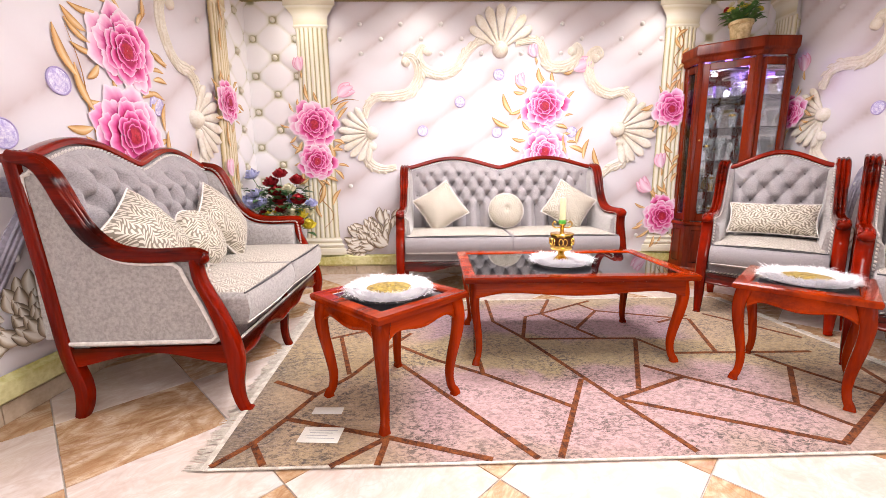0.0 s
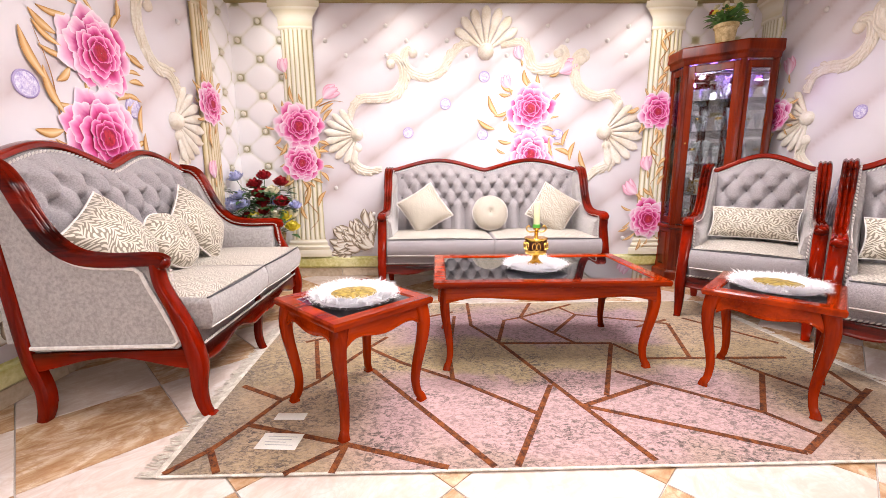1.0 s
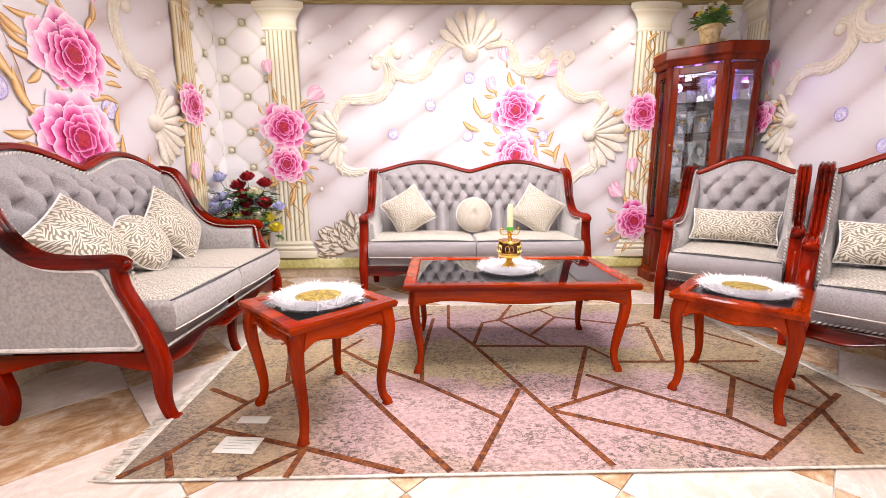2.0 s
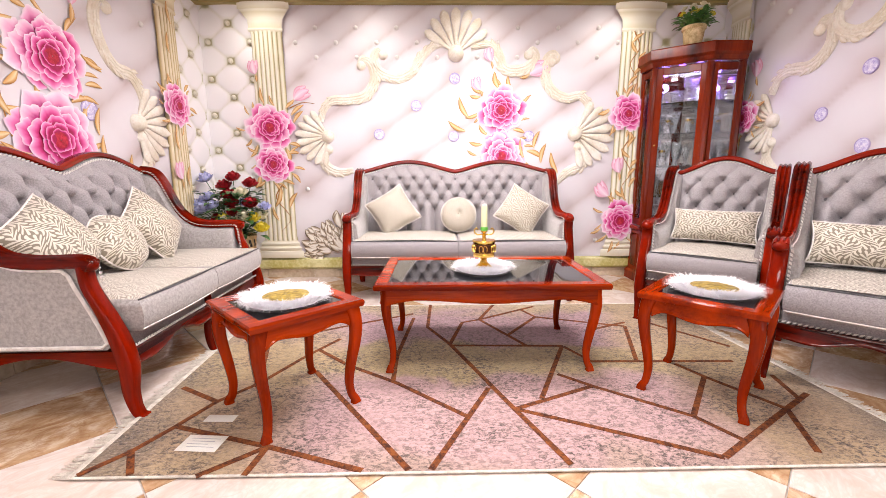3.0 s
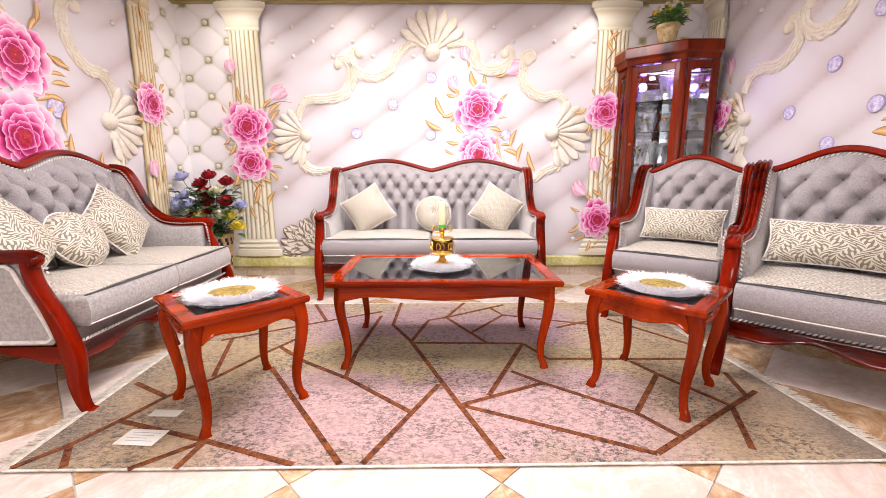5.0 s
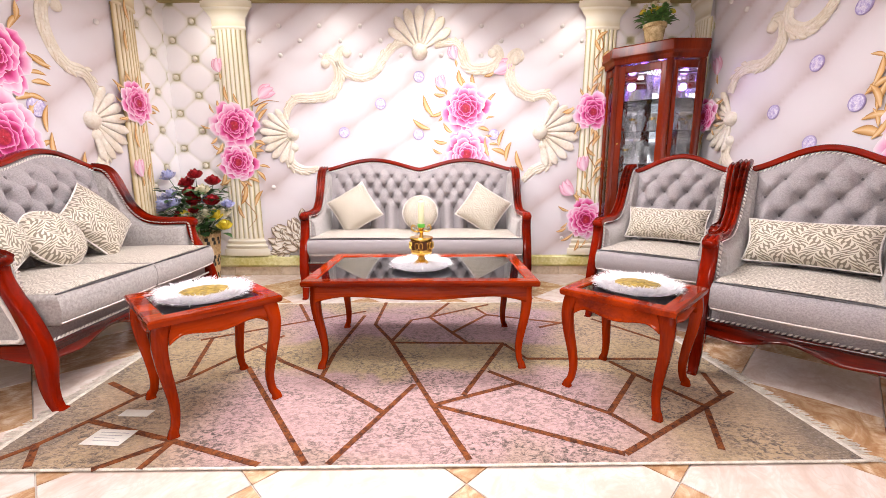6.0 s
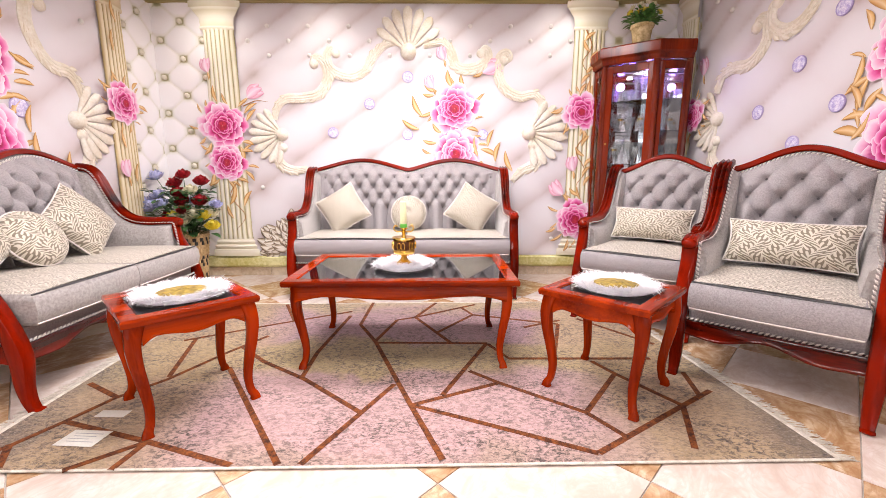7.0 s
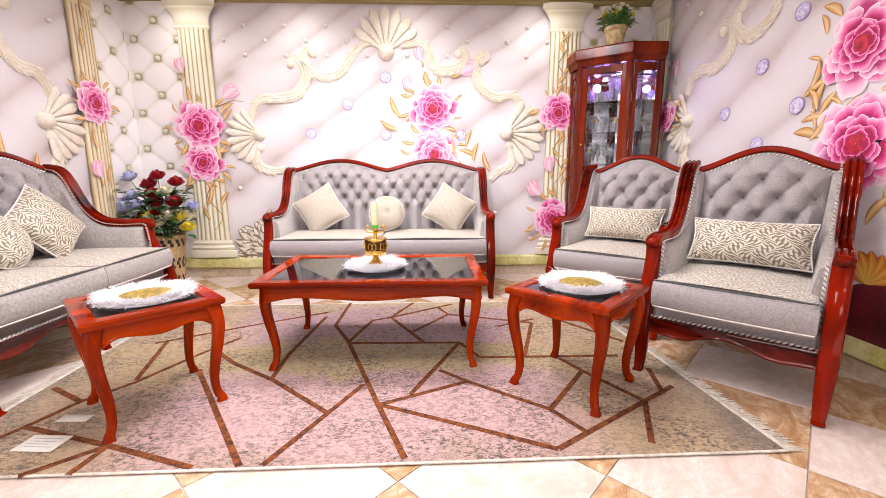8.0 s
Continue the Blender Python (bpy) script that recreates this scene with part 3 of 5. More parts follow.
def petal_geo(at, u, z, ang, r0, r1, spread, lift0, lift1, wavy, rnd, deep=0.0):
    g = Geo()
    ph, shade = rnd.uniform(0, 6), rnd.uniform(-0.20, 0.02) - deep
    tip, lean = rnd.uniform(-0.25, 0.25), rnd.uniform(-0.12, 0.12)

    def pt(a, b):
        w = (a - 0.5) * 2
        th = ang + lean * b + w * spread * (0.35 + 0.65 * b ** 0.6)
        ruffle = 0.05 * math.sin(7 * w + ph) + 0.03 * math.sin(13 * w + 2 * ph)
        rr = r0 + (r1 - r0) * b * (0.97 - 0.30 * w * w + 0.06 * max(0.0, 1 - 1.6 * abs(w - tip)) + ruffle * wavy * b)
        d = lift0 + (lift1 - lift0) * b + 0.0015 * math.sin(math.pi * b) * (1 - w * w) + 0.0008 * b * math.sin(5 * w + ph)
        return at(u + rr * math.cos(th), z + rr * math.sin(th), d)

    def tone(a, b):
        w = (a - 0.5) * 2
        vein = 0.07 * math.sin(17 * w + ph) * (1 - b)
        # Printed petal gradient, with the shade between petal layers painted in dark.
        return max(0.0, min(1.0, shade + 0.86 * max(0.0, (b - 0.42) / 0.58) ** 0.8 + 0.32 * max(0.0, (b - 0.84) / 0.16) - 0.12 * (w > 0.55) * w + vein))

    return g.grid(pt, 12, 9, tone)


def mural_rose(wall, at, u, z, r, seed, pale=False):
    rnd = random.Random(seed)
    g = Geo()
    n = 14
    ring = lambda k, d: [at(u + k * r * math.cos(6.28319 * i / n), z + k * r * math.sin(6.28319 * i / n), d) for i in range(n)]
    g.rings([ring(0.22, 0.034), ring(0.17, 0.041), ring(0.10, 0.039), ring(0.01, 0.042)], True, False)
    heart = part("mural_rose", g, HEART, wall, "large pink rose printed on the wallpaper")
    for k, (count, r0, r1, l0, l1) in enumerate([(9, 0.45, 1.02, 0.020, 0.022), (9, 0.36, 0.86, 0.0235, 0.026), (7, 0.26, 0.68, 0.027, 0.030), (6, 0.18, 0.52, 0.0305, 0.034), (5, 0.14, 0.38, 0.034, 0.037), (5, 0.10, 0.26, 0.0375, 0.040)]):
        for i in range(count):
            a = 6.28319 * (i + 0.5 * (k % 2)) / count + rnd.uniform(-0.12, 0.12)
            f = rnd.uniform(0.86, 1.08)
            part("petal", petal_geo(at, u, z, a, r0 * r, r1 * r * f, 3.6 / count * 1.05, l0 + 0.0008 * (i % 3), l1 + 0.0008 * (i % 3), 1.0, rnd, 0.08 * max(0, k - 1)), PETAL_PALE if pale or k < 2 and rnd.random() < 0.6 else PETAL, heart, "", 80)
    return heart


def mural_leaf(wall, at, u, z, ln, ang, width=0.14, mat=None, name="mural_leaf", d=0.022):
    c, s = math.cos(radians(ang)), math.sin(radians(ang))

    def pt(a, b):
        w = (a - 0.5) * 2 * width * ln * math.sin(math.pi * min(0.98, b * 0.94 + 0.04)) ** 0.8
        x, y = b * ln, w + 0.10 * ln * math.sin(b * 3)
        return at(u + x * c - y * s, z + x * s + y * c, d + 0.004 * (1 - abs(a - 0.5) * 2))

    part(name, Geo().grid(pt, 6, 7, lambda a, b: max(0.0, min(1, 1.0 - 1.5 * abs(a - 0.5) - 0.35 * b))), mat or LEAF_GOLD, wall, "", 80)


def mural_bud(wall, at, u, z, r, ang):
    for k in (-1, 0, 1):
        mural_leaf(wall, at, u, z, r * 2.2, ang + k * 16, 0.26, BUD, "mural_bud", 0.022 + 0.003 * (k == 0))
    mural_leaf(wall, at, u, z, -r * 1.2, ang, 0.16)


def spray(wall, at, u, z, r, seed, count=14):
    """Golden leaves and curling stems round a rose."""
    rnd = random.Random(seed)
    for i in range(count):
        a = 360 * i / count + rnd.uniform(-14, 14)
        k = rnd.uniform(0.86, 1.04) * r
        mural_leaf(wall, at, u + k * math.cos(radians(a)), z + k * math.sin(radians(a)), r * rnd.uniform(0.35, 0.75), a + rnd.uniform(-45, 45), rnd.uniform(0.10, 0.17), d=0.016 + 0.001 * (i % 3))


def stem(wall, at, pts, r=0.006, mat=None):
    run = spline([(a, b, 0) for a, b in pts], 6 * len(pts))
    g = Geo()
    g.sweep([at(p.x, p.y, 0.018) for p in run], tuple(Vector(at(0, 0, 1)) - Vector(at(0, 0, 0))), oval(r * 0.6, r, 6), [max(0.25, 1 - 0.75 * i / (6 * len(pts))) for i in range(6 * len(pts) + 1)])
    part("mural_stem", g, mat or LEAF_GOLD, wall, "", 80)


def scroll(wall, at, pts, w=0.054, mat=None):
    """A raised plaster-like scroll, thick in the middle, with leaf notches along it."""
    n = 10 * len(pts)
    run = spline([(a, b, 0) for a, b in pts], n)
    out = tuple(Vector(at(0, 0, 1)) - Vector(at(0, 0, 0)))
    ks = [(0.42 + 0.58 * math.sin(math.pi * (0.10 + 0.82 * i / n))) for i in range(n + 1)]
    g = Geo().sweep([at(p.x, p.y, 0.012) for p in run], out, oval(0.014, w, 12), [(1, k) for k in ks])
    for off, wd in ((-0.45, 0.16), (0.45, 0.16), (0.0, 0.20)):
        line_ = []
        for i, p in enumerate(run):
            t = (run[min(i + 1, n)] - run[max(i - 1, 0)]).normalized()
            line_.append(at(p.x - t.y * off * w * ks[i], p.y + t.x * off * w * ks[i], 0.024))
        g.sweep(line_, out, oval(0.007, w * wd, 6), [(1, k) for k in ks])
    p, k = run[0], 0.85
    g.rings([[at(p.x + q * w * k * math.cos(6.28319 * i / 14), p.y + q * w * k * math.sin(6.28319 * i / 14), d) for i in range(14)] for q, d in ((1.0, 0.010), (0.92, 0.028), (0.55, 0.038), (0.02, 0.042))], True, False)
    part("scroll", g, mat or CREAM, wall, "cream plaster or lilac scroll shape printed on the wallpaper", 60)
    if mat is None:
        # acanthus blades curl off the outer side only
        for i in range(int(n * 0.34), n - 3, 6):
            t = (run[i + 1] - run[i - 1]).normalized()
            curl = (run[min(i + 4, n)] - run[i]).cross(run[i] - run[max(i - 4, 0)]).z
            side = 1 if curl > 0 else -1
            k = w * ks[i]
            mural_leaf(wall, at, run[i].x - t.y * side * k * 0.3, run[i].y + t.x * side * k * 0.3, k * 1.7, math.degrees(math.atan2(t.y, t.x)) + side * 16, 0.22, ACANTHUS, "acanthus_leaf", 0.026)


def shell(wall, at, u, z, r, ang, spread=150, ribs=9):
    g = Geo()
    for i in range(ribs):
        a = radians(ang + spread * (i / (ribs - 1) - 0.5))
        f = r * (0.78 + 0.22 * math.cos((i / (ribs - 1) - 0.5) * 2.2))
        out = tuple(Vector(at(0, 0, 1)) - Vector(at(0, 0, 0)))
        pts = [at(u + f * k * math.cos(a), z + f * k * math.sin(a), 0.012 + 0.020 * k) for k in (0.08, 0.3, 0.55, 0.8, 0.95, 1.03)]
        wd = f * spread / 57.3 / ribs
        g.sweep(pts, out, oval(0.016, 0.52, 8), [(1, wd * k) for k in (0.15, 0.32, 0.58, 0.85, 0.8, 0.3)])
    g.ball(at(u, z, 0.02), r * 0.2, 12, 6)
    part("shell", g, CREAM, wall, "cream scallop shell ornament", 60)


def column(wall, at, u, w, mat, z0=0.24, z1=2.52, flutes=7):
    """A fluted half column with moulded base and capital."""
    n = flutes * 6
    ring = lambda z, k=1.0: [at(u + k * w * (i / n - 0.5), z, 0.020 + 0.030 * math.sqrt(max(0, 1 - (2 * i / n - 1) ** 2)) + 0.012 * abs(math.sin(math.pi * flutes * i / n)) ** 0.6) for i in range(n + 1)]
    rows = [ring(z0 + 0.16, 1.06), ring(z0 + 0.24, 1.02), ring(1.4, 0.98), ring(z1 - 0.10, 0.92), ring(z1 - 0.06, 0.95)]
    g = Geo().rings(rows, False, False)
    # Shading put into the tone: dark grooves, pale ridges, dimmer flanks.
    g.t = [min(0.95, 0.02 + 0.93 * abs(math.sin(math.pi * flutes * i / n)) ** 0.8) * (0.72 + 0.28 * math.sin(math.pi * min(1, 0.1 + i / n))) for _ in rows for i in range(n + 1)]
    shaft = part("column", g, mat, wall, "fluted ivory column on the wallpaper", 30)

    def block(name, rows):
        m = 16
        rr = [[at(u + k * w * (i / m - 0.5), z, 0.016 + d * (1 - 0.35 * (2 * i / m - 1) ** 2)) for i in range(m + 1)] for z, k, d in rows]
        # Rows alternate between a darker and a paler tone.
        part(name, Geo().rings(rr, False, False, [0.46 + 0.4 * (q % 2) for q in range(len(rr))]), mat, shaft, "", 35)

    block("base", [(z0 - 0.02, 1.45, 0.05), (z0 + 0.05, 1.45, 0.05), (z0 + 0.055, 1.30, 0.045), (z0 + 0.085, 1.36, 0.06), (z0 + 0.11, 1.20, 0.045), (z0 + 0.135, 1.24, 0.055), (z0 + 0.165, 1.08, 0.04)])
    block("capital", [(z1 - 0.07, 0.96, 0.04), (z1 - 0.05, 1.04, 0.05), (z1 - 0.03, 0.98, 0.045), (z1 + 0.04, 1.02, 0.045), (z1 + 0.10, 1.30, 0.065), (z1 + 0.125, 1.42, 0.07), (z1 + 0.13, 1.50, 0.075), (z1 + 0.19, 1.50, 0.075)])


for at, wall, span in ((back_at, wall_north, (XL, XR)), (left_at, wall_west, (YF, YB)), (right_at, wall_east, (YF, YB))):
    def band(rows, g):
        g.rings([[at(u, z, d) for u in (span[0] + 0.001, span[1] - 0.001)] for z, d in rows], False, False)
        return g
    part("cornice", band([(2.70, 0.02), (2.705, 0.07), (2.725, 0.075), (2.73, 0.10), (2.76, 0.11), (2.765, 0.14), (ZC, 0.145)], Geo()), COLUMN, wall, "ivory entablature along the top", 20)
    part("ledge", band([(0.09, 0.012), (0.115, 0.05), (0.195, 0.055), (0.205, 0.03), (0.215, 0.02)], Geo()), LEDGE, wall, "yellow-green printed ledge", 20)
    k = 0
    while span[0] + 0.5 * k < span[1] - 0.02:
        a, b = span[0] + 0.5 * k + 0.002, min(span[1], span[0] + 0.5 * (k + 1)) - 0.002
        lo, hi = at(a, 0, 0.001), at(b, 0.088, 0.013)
        part("skirting_tile", Geo().box([min(p) for p in zip(lo, hi)], [max(p) for p in zip(lo, hi)], 0.002), SKIRT, wall)
        k += 1

def proud(at):
    """The same wall, seen on the front of its columns."""
    return lambda u, z, d=0.0: at(u, z, d + 0.05)


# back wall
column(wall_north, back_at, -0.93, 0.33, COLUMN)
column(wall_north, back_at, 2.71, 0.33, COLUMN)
for u, z in ((0.14, 1.49), (0.52, 1.77), (0.91, 2.03), (0.90, 1.47), (1.67, 1.47)):
    jewel(wall_north, back_at, u, z)
ROSES = [(-0.94, 1.55, 0.24, 0), (-0.93, 1.19, 0.20, 1), (1.38, 1.72, 0.24, 2), (1.39, 1.27, 0.26, 3), (2.65, 1.68, 0.19, 4), (2.64, 0.60, 0.22, 5)]
for u, z, r, seed in ROSES:
    spot = back_at if seed in (2, 3) else proud(back_at)
    mural_rose(wall_north, spot, u, z, r, seed, seed == 3)
    spray(wall_north, spot, u, z, r, seed + 20)
for u, z, r, a in ((-1.05, 2.06, 0.06, 95), (-0.70, 1.83, 0.08, 30), (1.27, 2.19, 0.06, 100), (1.66, 2.07, 0.09, 20), (1.16, 1.92, 0.06, 110), (2.60, 1.10, 0.07, 95), (2.50, 0.86, 0.08, 130)):
    mural_bud(wall_north, proud(back_at) if u < -1 or u > 2.4 else back_at, u, z, r, a)
shell(wall_north, back_at, 0.92, 2.26, 0.40, 90, 112, 7)
shell(wall_north, back_at, -0.38, 1.47, 0.32, 192, 140)
shell(wall_north, back_at, 2.14, 1.49, 0.38, -8, 140)
scroll(wall_north, back_at, [(0.20, 2.25), (0.15, 2.29), (0.11, 2.22), (0.12, 2.14), (0.19, 2.07), (0.34, 2.03), (0.48, 2.09), (0.57, 2.22), (0.68, 2.32), (0.78, 2.35)])
scroll(wall_north, back_at, [(-0.02, 2.15), (-0.01, 2.20), (0.05, 2.20), (0.10, 2.13), (0.11, 2.01), (0.02, 1.87), (-0.15, 1.83), (-0.32, 1.82), (-0.41, 1.74), (-0.45, 1.62)])
scroll(wall_north, back_at, [(-0.38, 1.34), (-0.44, 1.26), (-0.40, 1.16), (-0.28, 1.11), (-0.14, 1.13)])
scroll(wall_north, back_at, [(1.64, 2.25), (1.68, 2.29), (1.71, 2.24), (1.69, 2.18), (1.61, 2.12), (1.49, 2.10), (1.39, 2.14), (1.33, 2.29), (1.24, 2.35), (1.07, 2.32)])
scroll(wall_north, back_at, [(1.87, 2.18), (1.92, 2.21), (1.89, 2.25), (1.83, 2.20), (1.82, 2.03), (1.90, 1.90), (2.04, 1.84), (2.18, 1.86), (2.27, 1.76), (2.25, 1.63)])
scroll(wall_north, back_at, [(2.18, 1.36), (2.25, 1.28), (2.21, 1.17), (2.09, 1.11), (1.98, 1.00)])
stem(wall_north, proud(back_at), [(2.66, 2.45), (2.72, 2.3), (2.64, 2.15), (2.72, 2.0), (2.66, 1.85)])
stem(wall_north, proud(back_at), [(2.70, 1.45), (2.62, 1.3), (2.72, 1.1), (2.64, 0.95), (2.70, 0.8)])
stem(wall_north, proud(back_at), [(-0.85, 1.0), (-0.93, 0.85), (-0.80, 0.65), (-0.90, 0.5)])
stem(wall_north, back_at, [(-0.75, 1.75), (-0.62, 1.80), (-0.5, 1.79)])
rnd = random.Random(5)
for i in range(16):
    mural_leaf(wall_north, back_at, 2.66 + rnd.uniform(-0.06, 0.06), 0.85 + 1.5 * i / 15, 0.13, 90 + rnd.choice((-45, 45)) + rnd.uniform(-15, 15), 0.14, d=0.068)
for u, z, ln, a in ((-0.88, 0.95, 0.20, 250), (-0.80, 0.75, 0.18, 60), (-0.92, 0.62, 0.15, 110), (1.05, 1.65, 0.22, 115), (1.02, 1.52, 0.2, 150), (1.72, 1.35, 0.18, 70), (1.62, 1.25, 0.2, 100), (1.80, 1.20, 0.2, 75), (1.98, 1.1, 0.22, 110)):
    mural_leaf(wall_north, back_at, u, z, ln, a, 0.12, d=0.07 if u < -0.7 else 0.022)


def feather_fan(wall, at, u, z, r, seed, count=46, tilt=0):
    """A bunch of overlapping pale feathers with dark tips."""
    rnd = random.Random(seed)
    for i in range(count):
        f = 1 - i / count
        a = tilt + 150 * (rnd.random() - 0.5) * (0.4 + 0.6 * f)
        k = r * f * 0.75
        mural_leaf(wall, at, u + k * math.cos(radians(a)), z + k * math.sin(radians(a)) * 0.7, r * rnd.uniform(0.22, 0.34), a + rnd.uniform(-20, 20), 0.28, FEATHER, "mural_feather", 0.020 + 0.0005 * i)


feather_fan(wall_north, back_at, -0.24, 0.32, 0.48, 3, 110, 140)
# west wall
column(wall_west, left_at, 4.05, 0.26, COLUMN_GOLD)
for u, z, r, seed in ((2.91, 1.78, 0.26, 11), (2.88, 1.29, 0.28, 12), (4.03, 1.68, 0.18, 13)):
    spot = proud(left_at) if seed == 13 else left_at
    mural_rose(wall_west, spot, u, z, r, seed)
    spray(wall_west, spot, u, z, r, seed + 20, 15)
for u, z in ((2.44, 1.51), (2.12, 1.23), (3.16, 1.51)):
    jewel(wall_west, left_at, u, z, 0.068)
shell(wall_west, left_at, 3.58, 1.48, 0.34, -8, 140)
scroll(wall_west, left_at, [(3.42, 2.24), (3.36, 2.27), (3.31, 2.18), (3.31, 2.05), (3.37, 1.91), (3.46, 1.84), (3.58, 1.83), (3.65, 1.75), (3.68, 1.64)])
scroll(wall_west, left_at, [(3.62, 1.37), (3.67, 1.24), (3.61, 1.12), (3.48, 1.06)])
for u, z, ln, a in ((2.55, 1.55, 0.30, 115), (2.62, 1.40, 0.28, 110), (2.66, 1.75, 0.20, 150), (2.70, 1.20, 0.2, 160), (3.2, 1.35, 0.22, 80), (3.25, 1.15, 0.24, 95), (3.3, 1.8, 0.2, 160), (3.48, 1.05, 0.22, 90), (4.0, 1.3, 0.18, 100), (4.08, 1.0, 0.2, 80), (4.0, 2.1, 0.2, 90), (4.06, 2.35, 0.2, 100)):
    mural_leaf(wall_west, left_at, u, z, ln * 0.85, a, 0.11, d=0.07 if u > 3.9 else 0.022)
stem(wall_west, left_at, [(2.66, 1.1), (2.60, 1.35), (2.58, 1.6), (2.52, 1.8)])
mural_bud(wall_west, left_at, 3.12, 2.15, 0.10, 80)
mural_bud(wall_west, proud(left_at), 3.98, 1.05, 0.07, 95)
# Lilac-grey curve standing in for a printed swan's neck.
scroll(wall_west, left_at, [(1.55, 0.25), (1.85, 0.45), (2.10, 0.80), (2.20, 0.95), (2.05, 1.00), (1.93, 0.90)], 0.05, LILAC_PRINT)
feather_fan(wall_west, left_at, 2.15, 0.30, 0.42, 8, 70, 110)
feather_fan(wall_west, left_at, 1.80, 0.22, 0.30, 9, 24, 90)
# east wall


def east_at(u, z, d=0.0):
    """The east wall's print starts a little nearer the corner."""
    return right_at(u + 0.045, z, d)


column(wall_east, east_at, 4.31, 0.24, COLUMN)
for u, z, r, seed in ((2.38, 1.72, 0.25, 31), (2.33, 1.21, 0.28, 32), (4.08, 1.58, 0.16, 33)):
    spot = proud(east_at) if seed == 33 else east_at
    mural_rose(wall_east, spot, u, z, r, seed)
    spray(wall_east, spot, u, z, r, seed + 20, 15)
for u, z in ((3.06, 1.77), (3.37, 1.51), (2.75, 1.47), (2.80, 2.02), (3.03, 1.26)):
    jewel(wall_east, east_at, u, z, 0.052)
shell(wall_east, east_at, 3.80, 1.52, 0.30, -10, 140)
scroll(wall_east, east_at, [(3.48, 2.13), (3.46, 2.18), (3.39, 2.15), (3.37, 2.03), (3.43, 1.93), (3.54, 1.88), (3.70, 1.90), (3.81, 1.86), (3.86, 1.74)])
scroll(wall_east, east_at, [(3.30, 2.24), (3.35, 2.22), (3.34, 2.10), (3.22, 2.02), (3.10, 2.03), (3.00, 2.12), (2.96, 2.30)])
scroll(wall_east, east_at, [(3.80, 1.34), (3.84, 1.22), (3.76, 1.12), (3.62, 1.05)])
for u, z, ln, a in ((2.66, 1.55, 0.22, 100), (2.60, 1.42, 0.22, 60), (2.62, 1.25, 0.22, 120), (2.58, 1.72, 0.22, 175), (2.05, 1.45, 0.25, 30), (2.14, 0.95, 0.25, 300)):
    mural_leaf(wall_east, east_at, u, z, ln * 0.72, a, 0.13)
mural_bud(wall_east, east_at, 4.05, 1.93, 0.07, 75)
# Plain lilac-grey curve in place of this wall's printed swan neck.
scroll(wall_east, east_at, [(3.70, 0.35), (3.50, 0.55), (3.45, 0.85), (3.38, 1.05), (3.28, 1.02), (3.26, 0.93)], 0.045, LILAC_PRINT)
feather_fan(wall_east, east_at, 3.42, 0.40, 0.34, 18, 60, 80)
for k in range(7):
    mural_leaf(wall_east, east_at, 2.18, 0.50, 0.17, 30 + 20 * k, 0.25, ORANGE_PRINT, "mural_bloom", 0.022 + 0.001 * (k % 2))
rim = Geo()
rim.rings([[east_at(1.95 + 0.42 * k * math.cos(6.28319 * i / 28), 0.33 + 0.20 * k * math.sin(6.28319 * i / 28), d) for i in range(28)] for k, d in ((1.0, 0.021), (0.9, 0.030), (0.5, 0.032), (0.01, 0.032))], True, False)
part("mural_bowl", rim, WINE_PRINT, wall_east, "wine-red bowl shape printed on the wallpaper")


# ceiling fixtures: light panels added out of view, downlights above the papered wall
for px_, py_, watts in FILL_PANELS:
    lamp = thing("ceiling_light", pose(px_, py_, ZC), "flat square white ceiling panel, unseen, added for overall light", "light", "ceiling panels")
    g = Geo()
    for a, b in (((-0.32, -0.32), (0.32, -0.295)), ((-0.32, 0.295), (0.32, 0.32)), ((-0.32, -0.293), (-0.295, 0.293)), ((0.295, -0.293), (0.32, 0.293))):
        g.box((*a, -0.05), (*b, 0.0))
    part("rim", g, PAINT, lamp)
    part("diffuser", Geo().box((-0.293, -0.293, -0.045), (0.293, 0.293, -0.03), 0.001), LAMP_GLOW, lamp)
for px_, py_, watts in SPOTS:
    lamp = thing("downlight", pose(px_, py_, ZC), "round recessed downlight washing the papered wall", "light", "downlights")
    part("ring", Geo().lathe([(0.045, 0.0), (0.07, 0.0), (0.07, -0.012), (0.045, -0.012)], seg=24, caps=False), PAINT, lamp)
    part("diffuser", Geo().lathe([(0.044, 0.0), (0.044, -0.004), (0.001, -0.004)], seg=24), LAMP_GLOW, lamp)


# ---- seating ----
RAIL = [(0.055, 0.700), (0.11, 0.718), (0.30, 0.716), (0.43, 0.738), (0.525, 0.81), (0.59, 0.92), (0.64, 1.03), (0.695, 1.10), (0.785, 1.125)]
POST = [(-0.015, 0.0), (0.005, 0.05), (0.012, 0.13), (0.0, 0.24), (0.012, 0.36), (0.05, 0.50), (0.085, 0.61), (0.085, 0.70)]
REAR = [(0.695, 0.0), (0.675, 0.06), (0.67, 0.15), (0.705, 0.30), (0.735, 0.62), (0.785, 1.10)]


def reeded(w, h):
    """A rail's section: flat below, three reeds on top."""
    top = []
    for i in range(19):
        a = -1 + 2 * i / 18
        top.append((w * -a, h * (0.55 + 0.45 * abs(math.sin(math.pi * 1.5 * (a + 1))))))
    return [(-w, -h * 0.7), (-w * 0.8, -h), (w * 0.8, -h), (w, -h * 0.7)] + top


